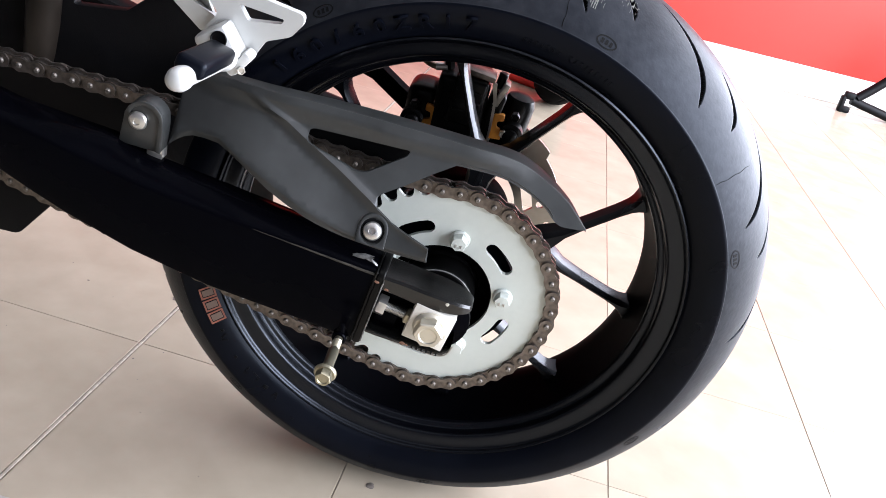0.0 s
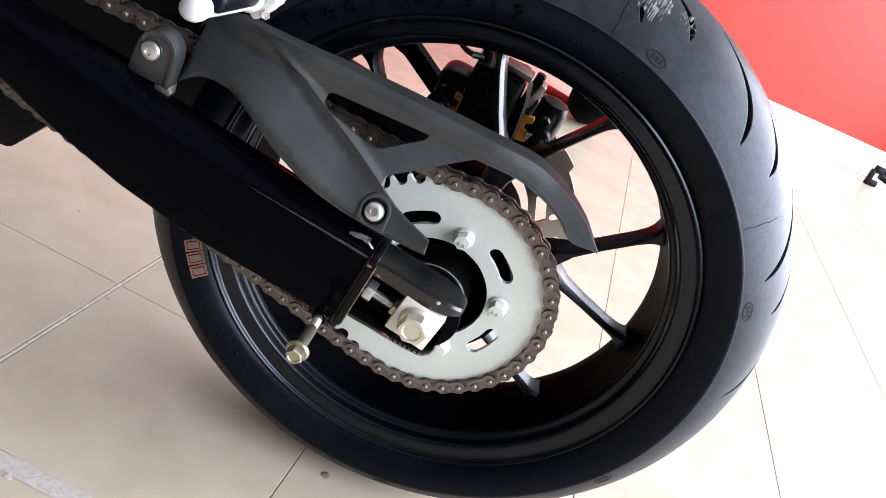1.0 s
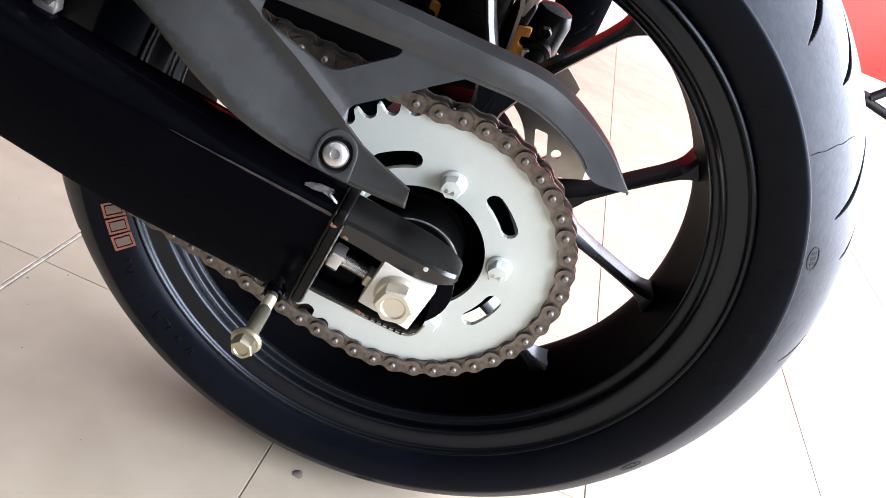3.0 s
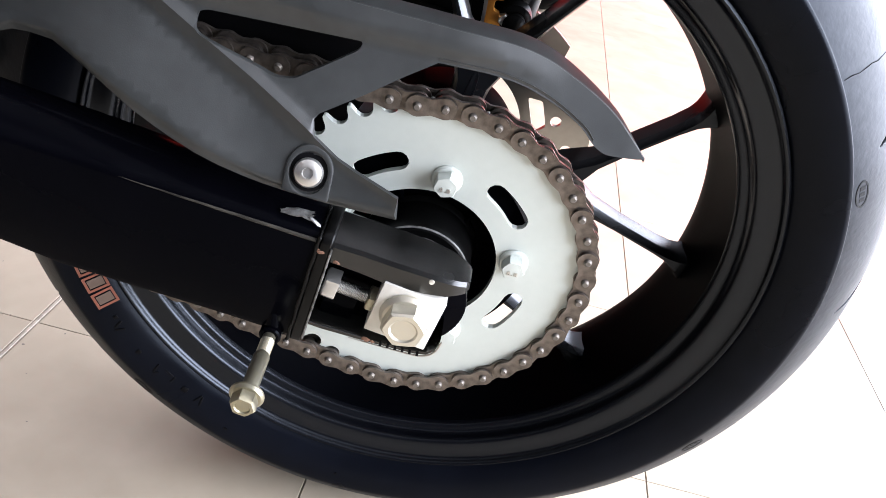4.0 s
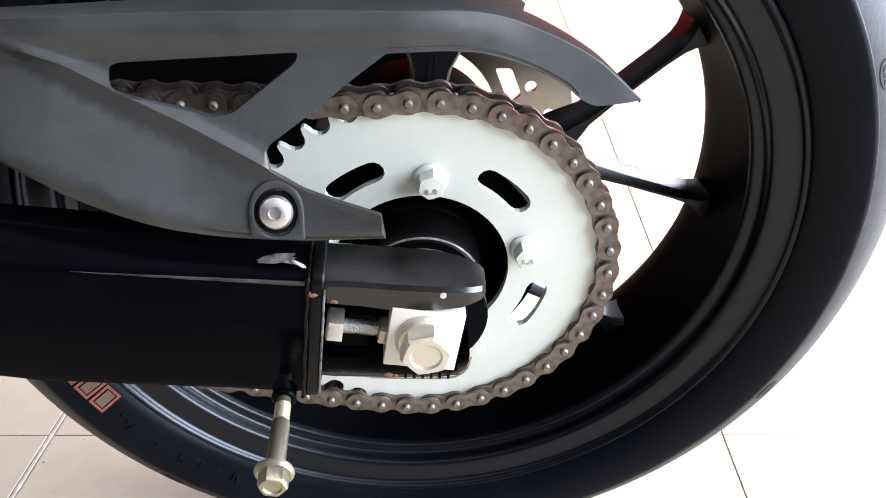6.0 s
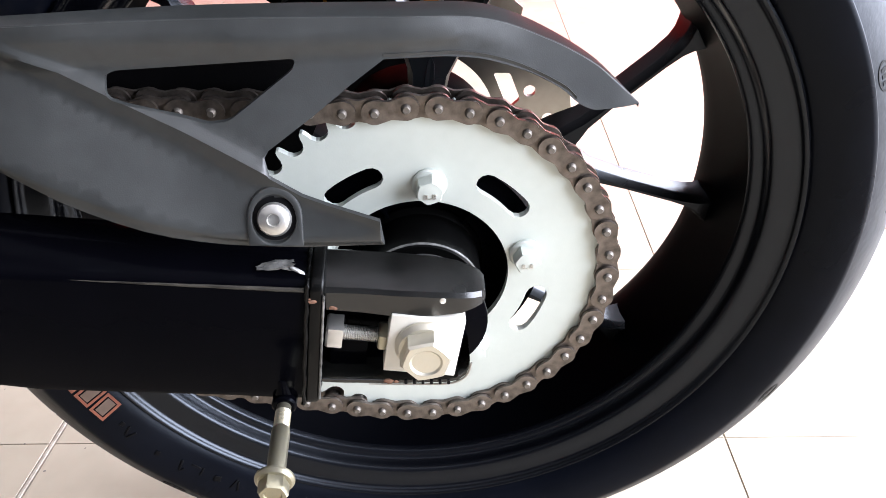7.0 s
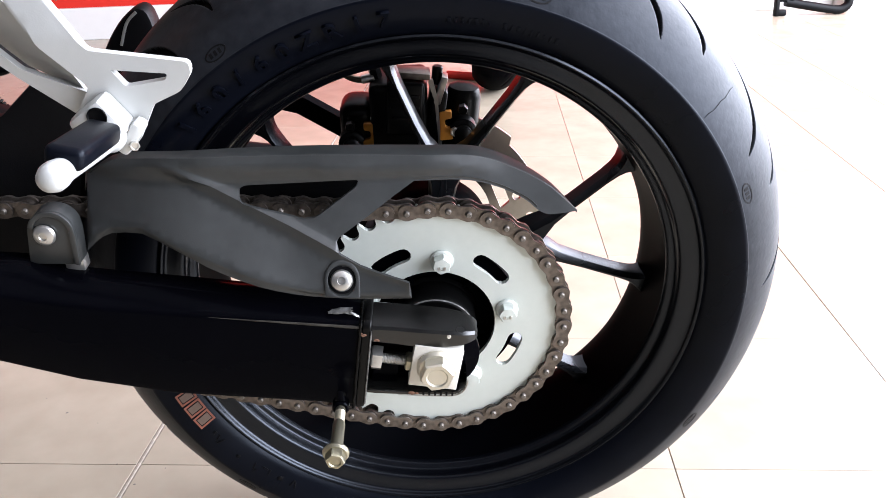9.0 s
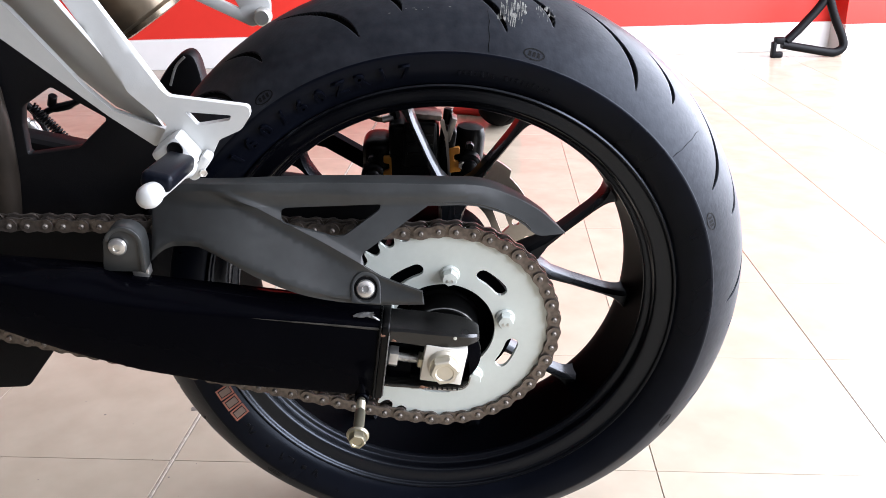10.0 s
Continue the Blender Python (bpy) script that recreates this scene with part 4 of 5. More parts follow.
for x, z in GUARD_TOP:
    y, rise = guard_y(x, z), ramp_at(x, TOP_RISE)
    wide = ramp_at(x, [(-0.26, 0.010), (0.0, 0.0155), (0.06, 0.0150), (0.095, 0.0080), (0.1083, 0.0012)])
    secs.append([(x, y, z - 0.0004), (x, y + 0.0006, z + 0.0003), (x, y + 0.5 * wide, z + 0.58 * rise + 0.0004), (x, y + wide, z + rise), (x, y + wide, z + rise - 0.0025), (x, y + 0.5 * wide, z + 0.5 * rise - 0.002), (x, y + 0.0024, z - 0.0020)])
part("guard_top", loft(lid, secs), PLASTIC, guard, "upper face of the chain guard", 30)
lip = bmesh.new()
lip_pts = smooth_line([(-0.0116, 0.1382), (0.0242, 0.1370), (0.0488, 0.1312), (0.0708, 0.1208), (0.0780, 0.1148)], 6)
loft(lip, [[(x, guard_y(x, z) + a, z + b) for a, b in ((0.0005, 0), (0.014, -0.001), (0.014, 0.0015), (0.0005, 0.0025))] for x, z in lip_pts])
# added black sheet, only there to make the gaps behind the chain dark
part("dark_backing", plate(bmesh.new(), round_corners([(-0.165, 0.125), (-0.150, 0.070), (-0.078, 0.050), (-0.058, 0.072), (-0.042, 0.105), (-0.030, 0.128), (-0.030, 0.150), (-0.165, 0.152)], 0.004, 2), [], 0.0255, 0.002), DARK_PLASTIC, guard, "added black sheet that darkens the gaps behind the chain")
part("guard_lip", lip, PLASTIC, guard)
lug = [(-0.2950, 0.0895), (-0.2900, 0.1200)] + arc(-0.2725, 0.1165, 0.0165, 165, 15, 10) + [(-0.2560, 0.1120), (-0.2580, 0.0880)]
part("front_lug", plate(bmesh.new(), round_corners(lug, 0.002, 2), [], -0.0300, 0.0160, bevel=0.0012), PLASTIC, guard, "rounded mounting lug")
part("lug_rib", plate(bmesh.new(), [(-0.2620, 0.0895), (-0.2605, 0.1150)] + arc(-0.2725, 0.1165, 0.0125, 0, 170, 10) + arc(-0.2725, 0.1165, 0.0165, 165, 15, 10) + [(-0.2560, 0.1120), (-0.2580, 0.0880)], [], -0.0322, 0.004, bevel=0.0008), PLASTIC, guard)
for at, tilt in (((-0.0664, guard_y(-0.0664, 0.078) - 0.0016, 0.0760), 0.35), ((-0.2775, -0.0312, 0.1145), 0.0)):
    ax = Vector((0, -1, 0.5 if tilt else 0.05)).normalized()
    bm = bmesh.new()
    lathe(bm, [(0.0, 0.0), (0.0078, 0.0), (0.0082, 0.0010), (0.0072, 0.0030), (0.0048, 0.0043), (0.0030, 0.0045), (0.0027, 0.0030), (0, 0.0030)], 32, at, ax)
    part("guard_bolt", bm, SILVER, guard, "domed bright socket bolt", 30)
ax = Vector((0, -1, 0.55)).normalized()
boss_outline = [(-0.0790, 0.0662)] + arc(-0.0662, 0.0770, 0.0128, 180, 0, 18) + [(-0.0534, 0.0650)]
part("bolt_boss", plate(bmesh.new(), boss_outline, [arc(-0.0664, 0.0765, 0.0102, 0, 345, 23)], lambda x, z: guard_y(-0.0664, 0.078) - 0.0022 + 0.55 * (z - 0.078), 0.0050, bevel=0.0007), PLASTIC, guard, "raised boss round the bolt", 30)
part("bolt_recess", lathe(bmesh.new(), [(0.0, -0.0005), (0.0104, -0.0005), (0.0104, -0.004)], 40, (-0.0664, guard_y(-0.0664, 0.078) - 0.0008 + 0.55 * (0.0765 - 0.078), 0.0765), ax), DARK_PLASTIC, guard, "black recess round the bolt")
spacer = box(bmesh.new(), (-0.2655, -0.018, 0.084), (0.014, 0.012, 0.010), 0.001)
part("lug_bracket", spacer, SILVER, swingarm, "small pale steel bracket")
# brake disc and caliper on the far side
DISC_Y = 0.190
petal = [((0.1125 + 0.0035 * (1 if math.sin(8 * t) > 0.1 else -1)) * math.cos(t), (0.1125 + 0.0035 * (1 if math.sin(8 * t) > 0.1 else -1)) * math.sin(t)) for t in np.linspace(0, 2 * math.pi, 160, endpoint=False)]
dh = [arc(0, 0, 0.060, 0, 355, 71)]
for k in range(24):
    t = 15 * k
    rr_ = 0.088 if k % 2 else 0.099
    dh.append(arc(rr_ * math.cos(radians(t)), rr_ * math.sin(radians(t)), 0.0045, 0, 330, 11))
for k in range(6):
    t = 60 * k + 20
    dh.append(round_corners([(0.070 * math.cos(radians(t - 13)), 0.070 * math.sin(radians(t - 13))), (0.080 * math.cos(radians(t - 8)), 0.080 * math.sin(radians(t - 8))), (0.080 * math.cos(radians(t + 8)), 0.080 * math.sin(radians(t + 8))), (0.070 * math.cos(radians(t + 13)), 0.070 * math.sin(radians(t + 13)))], 0.002, 2))
part("brake_disc", plate(bmesh.new(), petal, dh, DISC_Y, 0.004), DISC, bike, "petal-edged drilled steel brake disc")
caliper = part("brake_caliper", box(bmesh.new(), (-0.026, 0.178, 0.116), (0.052, 0.060, 0.080), 0.006, None, 3), GLOSS, bike, "black brake caliper with orange clips")
part("caliper_lobe", box(bmesh.new(), (-0.064, 0.180, 0.106), (0.034, 0.045, 0.058), 0.012, None, 4), GLOSS, caliper)
part("caliper_lobe", lathe(bmesh.new(), [(0.0, 0.0), (0.0140, 0.0), (0.0165, 0.004), (0.0165, 0.026), (0.0150, 0.028), (0.0150, 0.031), (0.0165, 0.033), (0.0165, 0.058), (0.0135, 0.066), (0.0060, 0.069), (0.0, 0.069)], 32, (0.027, 0.180, 0.076), (0.10, 0, 1)), GLOSS, caliper)
part("caliper_lobe", box(bmesh.new(), (0.020, 0.190, 0.100), (0.030, 0.036, 0.050), 0.008, None, 3), GLOSS, caliper)
part("bridge", box(bmesh.new(), (-0.020, 0.160, 0.134), (0.034, 0.034, 0.050), 0.004, spin_y(-4), 3), GLOSS, caliper)
part("bridge", box(bmesh.new(), (0.006, 0.172, 0.112), (0.016, 0.040, 0.072), 0.004, spin_y(-8), 3), GLOSS, caliper)
for at, z in ((0.031, 0.108), (-0.070, 0.099)):
    cup = bmesh.new()
    lathe(cup, [(0.0, 0.144), (0.0055, 0.144), (0.0080, 0.146), (0.0080, 0.150), (0.0098, 0.150), (0.0125, 0.152), (0.0125, 0.165), (0.0, 0.165)], 32, (at, 0, z))
    part("slide_boot", cup, GLOSS, caliper, "", 40)
for at, z, r in ((-0.034, 0.088, 0.0050), (-0.012, 0.094, 0.0042), (0.031, 0.132, 0.0040), (-0.070, 0.119, 0.0040)):
    part("caliper_bolt", hexagon(bmesh.new(), (at, 0.150, z), (at, 0.143, z), r * 2, 0.3), GLOSS, caliper)
part("bleed_nipple", rod(bmesh.new(), (0.008, 0.165, 0.150), (0.010, 0.165, 0.1665), 0.0048, 16, 0.001), GLOSS, caliper)
for z in (0.1255, 0.1360, 0.1465):
    part("bridge_rib", box(bmesh.new(), (-0.020, 0.1425, z), (0.026, 0.002, 0.0034), 0.0008, spin_y(-4)), GLOSS, caliper)
for cx, cz, s in ((-0.0525, 0.106, 1), (0.0150, 0.115, -1)):
    bm = plate(bmesh.new(), round_corners([(cx - s * 0.006, cz + 0.014), (cx + s * 0.005, cz + 0.013), (cx + s * 0.005, cz - 0.014), (cx - s * 0.007, cz - 0.013), (cx - s * 0.007, cz - 0.003), (cx, cz - 0.001), (cx, cz + 0.006), (cx - s * 0.006, cz + 0.007)], 0.0015, 2), [], 0.150, 0.006, bevel=0.0006)
    part("pad_clip", bm, ORANGE, caliper, "orange anodised clip")
# the cap's brown puts the red wall's reflection into its colour
part("bridge_cap", box(bmesh.new(), (-0.012, 0.160, 0.1625), (0.030, 0.022, 0.006), 0.0015, spin_y(-6), 2), CHAIN, caliper, "dull metal cap on the caliper, brown as the red wall's reflection")
part("bridge_cap", box(bmesh.new(), (0.012, 0.158, 0.1480), (0.006, 0.016, 0.026), 0.0012, spin_y(-18), 2), DISC, caliper, "pale metal cap on the caliper")
part("clip_bolt", hexagon(bmesh.new(), (0.0235, 0.152, 0.110), (0.0235, 0.146, 0.110), 0.0075), SILVER, caliper)
part("caliper_wing", plate(bmesh.new(), round_corners([(0.0005, 0.158), (0.0050, 0.160), (0.0090, 0.140), (0.0105, 0.112), (0.0100, 0.082), (0.0085, 0.082), (0.0080, 0.112), (0.0060, 0.140)], 0.002, 2), [], 0.149, 0.003), DISC, caliper, "bright edge of the pad spring")
for a, b in (((-0.032, 0.149, 0.135), (-0.012, 0.149, 0.1355)), ((-0.052, 0.152, 0.124), (-0.040, 0.152, 0.1245)), ((-0.030, 0.149, 0.112), (-0.016, 0.149, 0.1125))):
    part("caliper_edge", rod(bmesh.new(), a, b, 0.0012, 8, 0.0002), SILVER, caliper)
part("caliper_stay", loft(bmesh.new(), [[(x, y, z + dz) for y, dz in ((0.185, 0.010), (0.200, 0.010), (0.200, -0.010), (0.185, -0.010))] for x, z in ((-0.20, 0.150), (-0.122, 0.128), (-0.072, 0.096), (-0.05, 0.088))]), ARM, caliper)
part("brake_hose", tube(bmesh.new(), spline([(-0.110, 0.172, 0.186), (-0.085, 0.168, 0.172), (-0.0745, 0.165, 0.1625), (-0.0675, 0.164, 0.1580), (-0.0590, 0.164, 0.1560), (-0.0500, 0.165, 0.1572)], 6), 0.0030, 10), EXHAUST, caliper, "brown braided brake hose curving into the caliper")
part("hose_fitting", rod(bmesh.new(), (-0.0585, 0.164, 0.1560), (-0.0470, 0.165, 0.1580), 0.0040, 14, 0.0006), SILVER, caliper, "bright crimped hose end")
part("banjo_bolt", hexagon(bmesh.new(), (-0.0455, 0.170, 0.1570), (-0.0470, 0.162, 0.1690), 0.0100, 0.3), GLOSS, caliper)

# left footrest hanger and its folding peg
HY = -0.080
hang = bmesh.new()
outline = [(-0.1985, 0.2620), (-0.1405, 0.2535), (-0.1400, 0.2465), (-0.1477, 0.2356), (-0.1655, 0.2279), (-0.1784, 0.2045), (-0.1884, 0.1944), (-0.1950, 0.2000), (-0.2130, 0.2225), (-0.2020, 0.2400), (-0.2258, 0.2644), (-0.2680, 0.3314), (-0.3000, 0.3820), (-0.2800, 0.3820), (-0.2461, 0.3311)]
plate(hang, round_corners(outline, 0.003, 3), [round_corners([(-0.1875, 0.2500), (-0.1540, 0.2468), (-0.1555, 0.2430), (-0.1800, 0.2395)], 0.0015, 2)], lambda x, z: HY + 0.25 * max(0.0, z - 0.27), 0.0065, step=0.006)
hanger = part("footrest_hanger", hang, HANGER, bike, "silver-white cast passenger footrest hanger with triangular cut-out", 40)
lower = [(-0.2150, 0.2205), (-0.2475, 0.2440), (-0.2751, 0.2670), (-0.3134, 0.2988), (-0.3800, 0.3500), (-0.3700, 0.3720), (-0.3071, 0.3242), (-0.2621, 0.2663), (-0.2440, 0.2490), (-0.2050, 0.2345)]
part("hanger_strut", plate(bmesh.new(), round_corners(lower, 0.002, 2), [], lambda x, z: HY + 0.006 + 0.10 * max(0.0, -0.21 - x), 0.006, step=0.007), HANGER, hanger, "silver-white lower strut")
web = [(-0.2080, 0.2340), (-0.2480, 0.2455), (-0.2760, 0.2690), (-0.3250, 0.3150), (-0.3400, 0.3450), (-0.2950, 0.3780), (-0.2350, 0.2800), (-0.2160, 0.2540)]
part("hanger_web", plate(bmesh.new(), web, [], lambda x, z: HY + 0.003 - 0.75 * min(0.0, 0.809 * (x + 0.2012) + 0.588 * (z - 0.2396)), 0.004, step=0.008), HANGER, hanger, "recessed shaded web between the struts")
clevis = bmesh.new()
box(clevis, (-0.1945, -0.0905, 0.2215), (0.026, 0.022, 0.026), 0.004, spin_y(35))
box(clevis, (-0.1785, -0.0890, 0.2120), (0.008, 0.016, 0.022), 0.003, spin_y(-38))
clevis = part("peg_clevis", clevis, HANGER, hanger)
part("clevis_hole", lathe(bmesh.new(), [(0, 0), (0.0048, 0), (0.0055, 0.0006), (0.0060, 0.0002)], 24, (-0.1925, -0.1022, 0.2290), (0, -1, 0.1)), HUB, hanger)
part("clevis_nut", hexagon(bmesh.new(), (-0.1770, -0.0950, 0.2085), (-0.1755, -0.0985, 0.2085), 0.0056, 0.2), SILVER, hanger, "small steel nut")
peg_a, peg_b = Vector((-0.1885, -0.098, 0.2155)), Vector((-0.1867, -0.190, 0.2312))
pg = bmesh.new()
dirp = (peg_b - peg_a).normalized()
L = (peg_b - peg_a).length
lathe(pg, [(0, -0.004), (0.009, -0.004), (0.0095, 0.004), (0.0075, 0.012), (0.0072, L * 0.55), (0.0068, L * 0.82), (0.0072, L * 0.87), (0.0079, L * 0.93), (0.0079, L * 0.98), (0.0067, L + 0.0030), (0.0036, L + 0.0052), (0, L + 0.0056)], 32, peg_a, dirp)
peg = part("footpeg", pg, HANGER, hanger, "silver passenger footpeg folded out", 50)
pad = box(bmesh.new(), (0, 0, 0), (0.0205, 0.066, 0.0125), 0.0042, None, 4)
upv = Vector((0.25, 0, 1)).normalized()
upv = (upv - dirp * upv.dot(dirp)).normalized()
mm = Matrix((dirp.cross(upv), dirp, upv)).transposed().to_4x4()
mm.translation = peg_a + dirp * 0.047 + upv * 0.0066
bmesh.ops.transform(pad, matrix=mm, verts=pad.verts)
part("peg_rubber", pad, RUBBER, peg, "dark grey rubber peg pad")

# what shows of the frame, exhaust and right side ahead of the wheel
part("side_plate", plate(bmesh.new(), round_corners([(-0.60, -0.080), (-0.4226, -0.0769), (-0.385, -0.030), (-0.392, -0.0195), (-0.42, -0.010), (-0.60, 0.05)], 0.006, 3), [], 0.03, 0.05, bevel=0.002), DARK_PLASTIC, bike, "black lower engine side plate")
front = lathe(bmesh.new(), [(0, 0.006), (0.0335, 0.006), (0.0335, 0.013), (0, 0.013)], 40, (FRONT.x, 0, FRONT.y))
part("front_sprocket", front, CHAIN, bike)
part("frame_tube", tube(bmesh.new(), spline([(-0.412, 0.06, 0.10), (-0.402, 0.05, 0.16), (-0.395, 0.04, 0.215), (-0.402, 0.038, 0.26), (-0.455, 0.035, 0.42)], 6), 0.015, 20), FRAME, bike, "dark bronze frame tube by the swingarm pivot")
mass = [(-0.62, 0.03), (-0.62, 0.36), (-0.435, 0.345), (-0.374, 0.2817), (-0.3298, 0.2365), (-0.2927, 0.2021), (-0.2500, 0.1800), (-0.2780, 0.1220), (-0.2910, 0.0750), (-0.2980, 0.0300)]
opening = [(-0.3714, 0.2113), (-0.3433, 0.2290), (-0.2985, 0.1985), (-0.3293, 0.1719), (-0.3771, 0.1656), (-0.3752, 0.1955)]
part("inner_mudguard", plate(bmesh.new(), round_corners(mass, 0.004, 2), [round_corners(opening, 0.003, 2)], 0.055, 0.012, bevel=0.002), DARK_PLASTIC, bike, "black plastic mudguard ahead of the tyre with an opening")
part("muffler", tube(bmesh.new(), spline([(-0.330, 0.33, 0.222), (-0.342, 0.33, 0.240), (-0.375, 0.33, 0.285), (-0.45, 0.33, 0.40), (-0.55, 0.33, 0.55)], 6), [0.030] + [0.052] * 3 + [0.062] * 21, 36), EXHAUST, bike, "brown-grey steel muffler on the right side")
part("right_hanger", plate(bmesh.new(), round_corners([(-0.34, 0.280), (-0.2135, 0.2155), (-0.192, 0.2240), (-0.190, 0.2445), (-0.25, 0.31)], 0.004, 3), [round_corners([(-0.265, 0.256), (-0.225, 0.236), (-0.232, 0.250), (-0.262, 0.268)], 0.003, 2)], 0.320, 0.008, bevel=0.001), HANGER, bike, "silver hanger plate on the far side")
part("hanger_bolt", rod(bmesh.new(), (-0.199, 0.322, 0.229), (-0.199, 0.306, 0.229), 0.010, 24, 0.002), SILVER, bike, "round steel bolt head")
part("right_peg", plate(bmesh.new(), smooth_loop([(-0.3468, 0.1259), (-0.3279, 0.1600), (-0.3044, 0.1816), (-0.2884, 0.1765), (-0.2830, 0.1348), (-0.290, 0.1107), (-0.3267, 0.1100)], 4), [], 0.330, 0.030, bevel=0.004), DARK_PLASTIC, bike, "black rubber footpeg on the far side")
part("peg_edge", tube(bmesh.new(), spline([(-0.322, 0.3295, 0.145), (-0.312, 0.3295, 0.168), (-0.300, 0.3295, 0.1795)], 5), 0.0016, 8), SILVER, bike, "pale edge of the far footpeg")
A, B = Vector((-0.480, 0.30, 0.1315)), Vector((-0.446, 0.30, 0.0870))
along = (B - A).normalized()
across = along.cross(Vector((0, 1, 0)))
coil = [A + (B - A) * (t / (2 * math.pi * 15)) + 0.0052 * (across * math.cos(t) + Vector((0, 1, 0)) * math.sin(t)) for t in np.linspace(0, 2 * math.pi * 15, 300)]
part("return_spring", tube(bmesh.new(), coil, 0.0013, 6), HUB, bike, "small black return spring")
part("spring_hook", tube(bmesh.new(), spline([B, B + along * 0.006 + across * 0.004, B + along * 0.011, B + along * 0.008 - across * 0.006, B + along * 0.002 - across * 0.007], 5), 0.0014, 8), SILVER, bike, "bright hooked end of the spring")
part("switch_body", lathe(bmesh.new(), [(0, 0), (0.0045, 0), (0.0050, 0.004), (0.0078, 0.006), (0.0078, 0.016), (0.0066, 0.018), (0.0066, 0.022), (0.0080, 0.024), (0.0080, 0.044), (0.0050, 0.047), (0, 0.047)], 24, (-0.491, 0.300, 0.1155), (0.53, 0, -0.85)), SILVER, bike, "silver brake switch body")
part("pedal_link", tube(bmesh.new(), spline([(-0.484, 0.31, 0.113), (-0.462, 0.31, 0.124), (-0.440, 0.31, 0.129), (-0.416, 0.31, 0.140)], 5), [0.0040] * 6 + [0.0052] * 5 + [0.0040] * 5, 10), HUB, bike, "black pedal link")
part("link_joint", rod(bmesh.new(), (-0.462, 0.312, 0.128), (-0.455, 0.306, 0.142), 0.0052, 14, 0.001), HUB, bike, "black link joint")
part("hose", tube(bmesh.new(), spline([(-0.500, 0.315, 0.135), (-0.486, 0.315, 0.120), (-0.478, 0.315, 0.095), (-0.480, 0.315, 0.065)], 6), 0.0045, 10), DARK_PLASTIC, bike, "thin black hose")
part("shock_spring", tube(bmesh.new(), [(-0.43 + 0.026 * math.cos(t), 0.105 + 0.026 * math.sin(t), 0.255 + 0.005 * t) for t in np.linspace(0, 2 * math.pi * 5, 100)], 0.007, 8), ORANGE, bike, "orange shock absorber spring")

# ---- things behind the motorcycle ----
STEEL_BLACK = DARK_PLASTIC
stand = tagged(new("paddock_stand"), "black tubular paddock stand leaning by the red wall", "paddock stand")
stand.matrix_world = Matrix.Translation((1.90, 3.70, 0.0))
part("main_tube", tube(bmesh.new(), spline([(-0.16, 0, 0.066), (-0.05, 0, 0.046), (0.06, 0, 0.027), (0.115, 0, 0.024), (0.152, 0.005, 0.050), (0.142, 0.01, 0.10), (0.095, 0.01, 0.19), (0.05, 0.01, 0.30), (0.0, 0.01, 0.44)], 6), 0.021, 14), STEEL_BLACK, stand)
part("brace_tube", tube(bmesh.new(), spline([(-0.14, 0.0, 0.08), (-0.06, 0.01, 0.16), (0.03, 0.02, 0.27), (0.05, 0.02, 0.36)], 6), 0.022, 14), STEEL_BLACK, stand)
hook = bmesh.new()
box(hook, (-0.175, 0, 0.085), (0.052, 0.034, 0.036), 0.008)
box(hook, (-0.200, 0, 0.040), (0.022, 0.034, 0.080), 0.006)
box(hook, (-0.178, 0, 0.016), (0.050, 0.034, 0.030), 0.008)
part("hook", hook, STEEL_BLACK, stand)

other = tagged(new("front_wheel"), "black front wheel of another parked motorcycle", "wheel")
other.matrix_world = Matrix.Translation((0.222, 2.27, 0.292)) @ Matrix.Rotation(radians(86), 4, "Z")
t2 = new("tyre", tyre_mesh("small_tyre", 240, 24, True))
t2.data.materials[0] = t2.data.materials[1] = MATTE
t2.parent, t2.scale = other, (0.945, 0.95, 0.945)
r2 = part("rim", lathe(bmesh.new(), [(0.215, -0.045), (0.20, -0.04), (0.185, -0.02), (0.185, 0.02), (0.20, 0.04), (0.215, 0.045), (0.2, 0.0)], 64, closed=True), RIM, other)
for k in range(5):
    bm = box(bmesh.new(), (0.1, 0, 0), (0.19, 0.03, 0.022), 0.004)
    bmesh.ops.rotate(bm, cent=(0, 0, 0), matrix=spin_y(72 * k), verts=bm.verts)
    part("spoke", bm, RIM, r2)
part("hub", rod(bmesh.new(), (0, -0.06, 0), (0, 0.06, 0), 0.035, 24, 0.003), RIM, other)

bar = bmesh.new()
tube(bar, spline([(0.065, 2.45, 0.014), (0.10, 2.43, 0.014), (0.14, 2.41, 0.014), (0.175, 2.39, 0.014)], 6), [0.010] + [0.014] * 17 + [0.008], 14)
tagged(part("floor_bar", bar, RED, None, "low red bar lying on the floor beside a wheel"), category="bar")

# ---- floor tiles ----
tile_bm = box(bmesh.new(), (0, 0, -0.004), (TILE_SIZE - JOINT_U, TILE_SIZE - JOINT_V, 0.008), 0.0003, None, 1)
tile_me = mesh_from(tile_bm, "tile", TILE, 12)
narrow_bm = box(bmesh.new(), (0, 0, -0.004), (TILE_SIZE - JOINT_U - 0.0026, TILE_SIZE - JOINT_V, 0.008), 0.0003, None, 1)
narrow_me = mesh_from(narrow_bm, "tile", TILE, 12)
NUDGE = {-1: -0.0013, 0: 0.0013}
rest = []
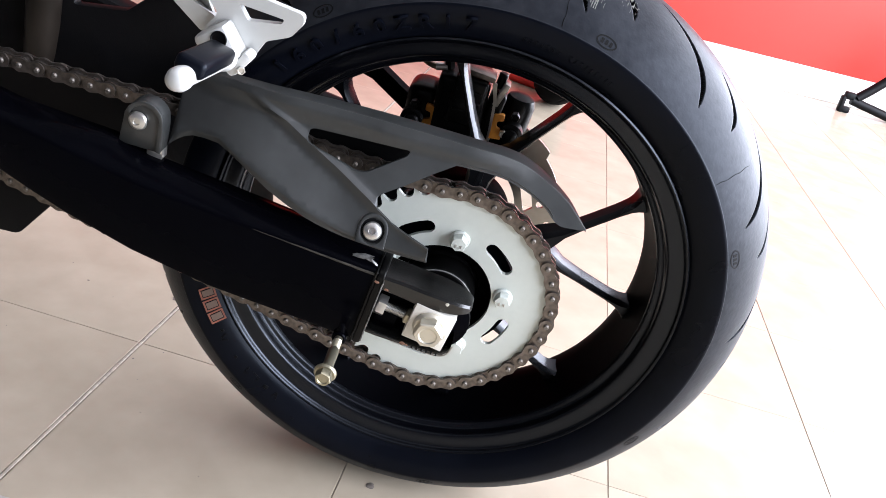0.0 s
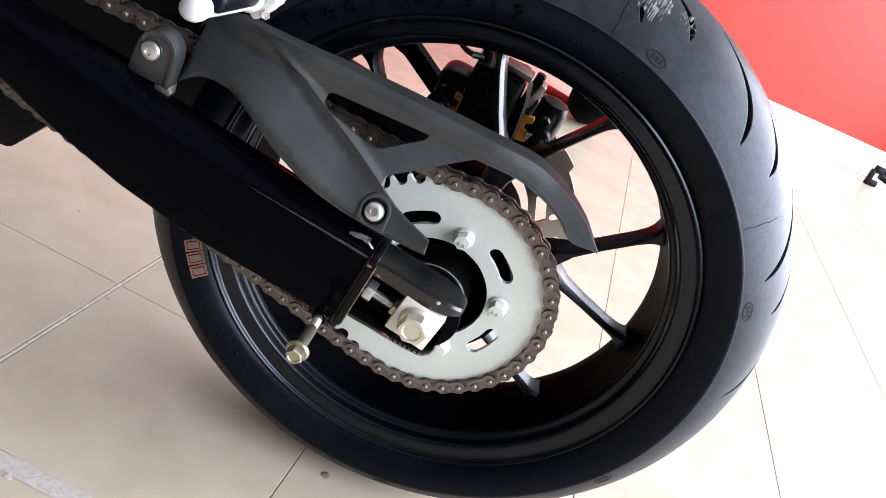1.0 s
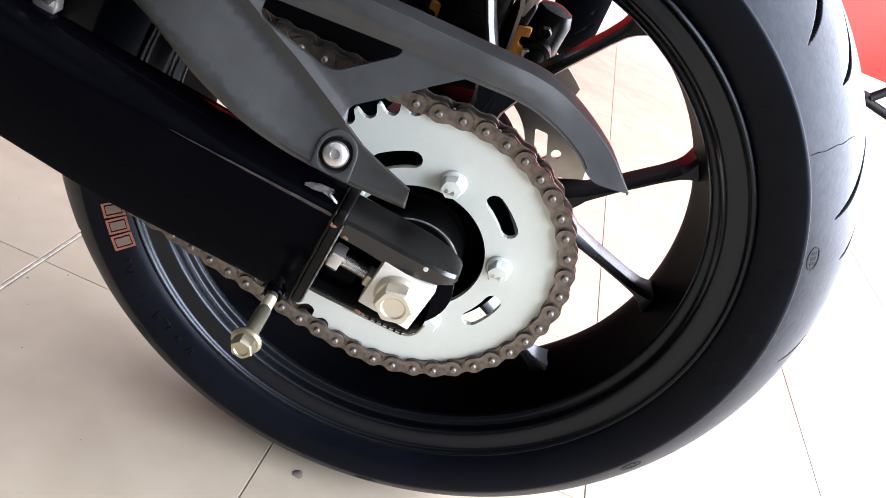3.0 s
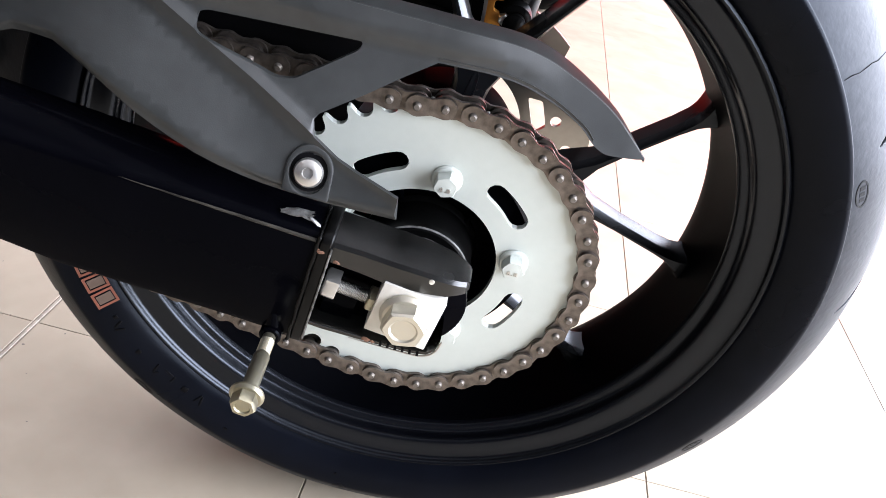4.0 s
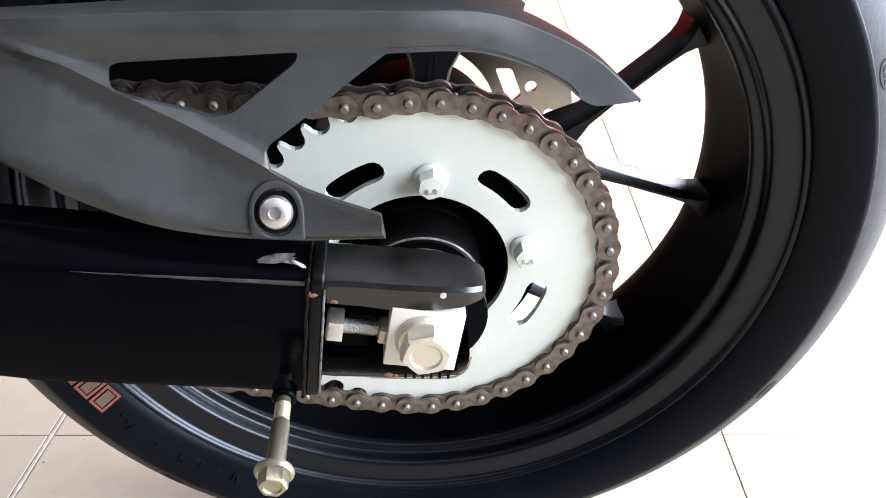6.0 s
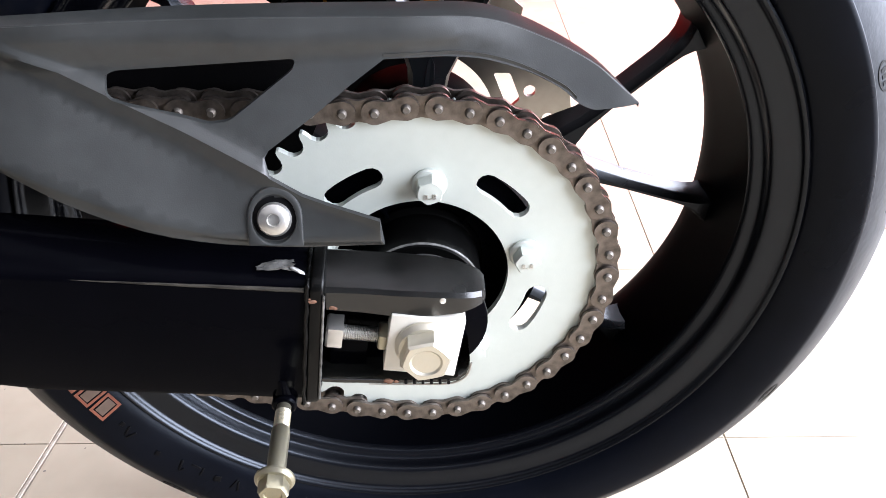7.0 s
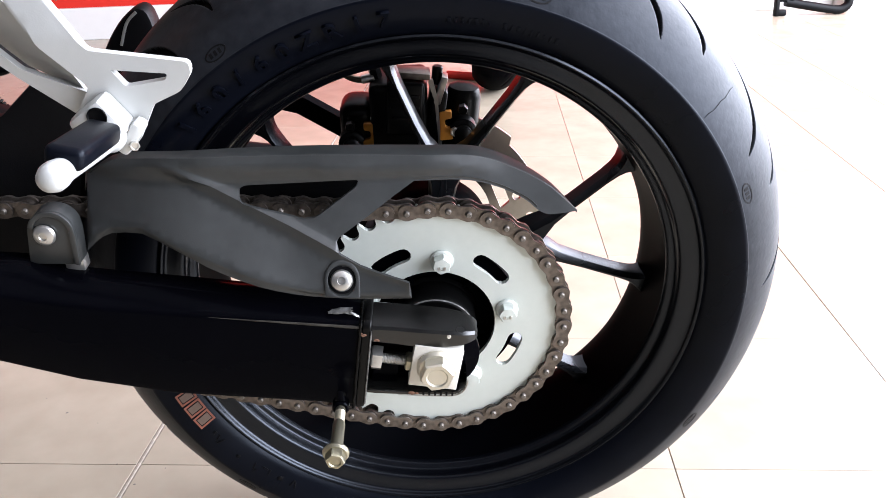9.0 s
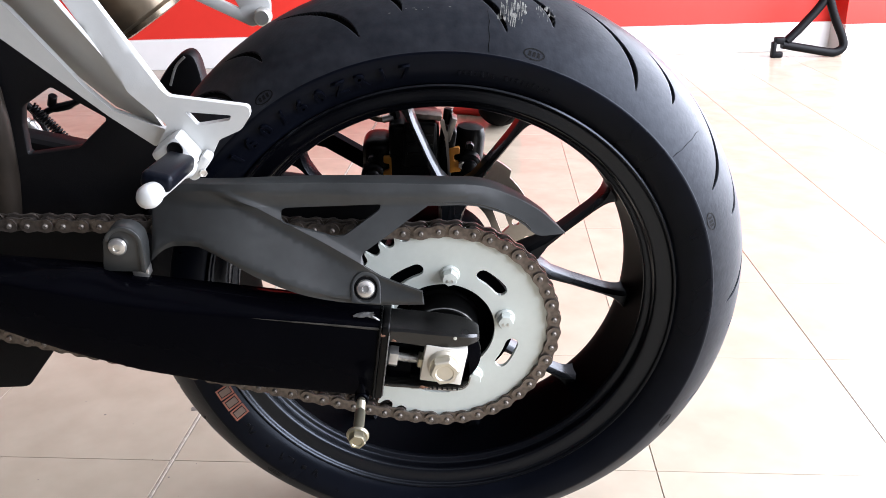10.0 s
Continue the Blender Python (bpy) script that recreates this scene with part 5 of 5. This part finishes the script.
for i in range(-12, 13):
    for j in range(-16, 14):
        c = tile_frame @ Vector(((i + 0.5) * TILE_SIZE, (j + 0.5) * TILE_SIZE, 0))
        if not (-3.5 < c.x < 2.9 and -4.3 < c.y < 4.1):
            continue
        if -3 <= i <= 7 and -3 <= j <= 11:
            m = tile_frame @ pose((i + 0.5) * TILE_SIZE + NUDGE.get(i, 0.0), (j + 0.5) * TILE_SIZE, random.uniform(-0.00008, 0.0), random.uniform(-0.002, 0.002), random.uniform(-0.002, 0.002), random.choice((0, 180)))
            share("tile", narrow_me if i in NUDGE else tile_me, floor, m)
        else:
            rest.append(tile_frame @ Vector(((i + 0.5) * TILE_SIZE, (j + 0.5) * TILE_SIZE, 0)))
far_tiles = bmesh.new()
for c in rest:
    h, k = (TILE_SIZE - JOINT_U) / 2, (TILE_SIZE - JOINT_V) / 2
    vs = [far_tiles.verts.new(c + TURN_ALL @ Vector((sx * h, sy * k, z))) for z in (-0.004, 0) for sx, sy in ((-1, -1), (1, -1), (1, 1), (-1, 1))]
    far_tiles.faces.new(vs[4:])
    for q in range(4):
        far_tiles.faces.new([vs[q], vs[(q + 1) % 4], vs[4 + (q + 1) % 4], vs[4 + q]])
tagged(part("tiles", far_tiles, TILE, floor), kind="stuff")

# pale grout standing in the joints beside the wheel
for i in (0,):
    bead = bmesh.new()
    secs = []
    for v in np.linspace(-0.644, 3.6, 200):
        w = 0.0017 + 0.0003 * noise.noise(Vector((i * 7.0, v * 24, 0)))
        h = 0.0004 + 0.0003 * noise.noise(Vector((i * 5.0, v * 40, 3)))
        u = i * TILE_SIZE + 0.0002 * noise.noise(Vector((i, v * 15, 9)))
        secs.append([tile_frame @ Vector((u + du * w, v, z)) for du, z in ((-1, -0.002), (-0.7, h), (0.7, h), (1, -0.002))])
    loft(bead, secs)
    part("grout_bead", bead, BEAD, floor, "pale grout in the joint")

# worn cement joint in front of the wheel, and bits of dirt on the tiles
joint = bmesh.new()
for k in range(150):
    u, v = random.uniform(-1.3, 0.55), random.gauss(0, 0.006)
    s = random.uniform(0.0015, 0.0045)
    at = tile_frame @ Vector((u, -TILE_SIZE - 0.010 + v, 0.0))
    r = bmesh.ops.create_icosphere(joint, subdivisions=1, radius=s, matrix=Matrix.Translation(at) @ Matrix.Diagonal((1.4, 1.0, 0.35, 1)))
strip = [(u, -TILE_SIZE + 0.0 + 0.004 * noise.noise(Vector((u * 20, 0, 0)))) for u in np.linspace(-1.3, 0.55, 90)]
back_strip = [(u, -TILE_SIZE - 0.020 + 0.004 * noise.noise(Vector((u * 20, 5, 0)))) for u in np.linspace(-1.3, 0.55, 90)]
top_v = [(joint.verts.new(tile_frame @ Vector((p[0], p[1], 0.0006))), joint.verts.new(tile_frame @ Vector((q[0], q[1], 0.0006)))) for p, q in zip(strip, back_strip)]
for (p, q), (p2, q2) in zip(top_v, top_v[1:]):
    joint.faces.new([q, q2, p2, p])
tagged(part("cement_joint", joint, CEMENT, floor, "rough crumbling cement joint"), kind="stuff")


def speck(x, y, size, mat, seed):
    bm = bmesh.new()
    bmesh.ops.create_icosphere(bm, subdivisions=2, radius=size)
    for v in bm.verts:
        v.co *= 1 + 0.5 * noise.noise(v.co / size * 1.3 + Vector((seed, 0, 0)))
        v.co.z *= 0.12
    bmesh.ops.translate(bm, vec=(x, y, 0.0002), verts=bm.verts)
    tagged(part("dirt_speck", bm, mat, None, "small grey speck of dirt on the floor"), category="dirt", group="specks of dirt on the tiles")


DIRT = material("grey_dirt", (0.12, 0.10, 0.085), 0.9, vary=0.4, scale=300)
for k, (x, y, s) in enumerate(((-0.018, 0.077, 0.0050), (-0.362, 0.369, 0.0062), (-0.30, 0.10, 0.0012), (-0.33, 0.16, 0.0010), (-0.44, 0.33, 0.0012), (-0.20, 0.02, 0.0011), (0.42, 0.62, 0.0020), (-0.386, 0.240, 0.0016), (-0.353, 0.200, 0.0022), (-0.325, 0.229, 0.0015), (-0.531, 0.395, 0.0014), (-0.489, 0.357, 0.0028), (-0.52, 0.20, 0.0013))):
    speck(x, y, s if s > 0.004 else s * 0.62, DIRT, k * 3.1)
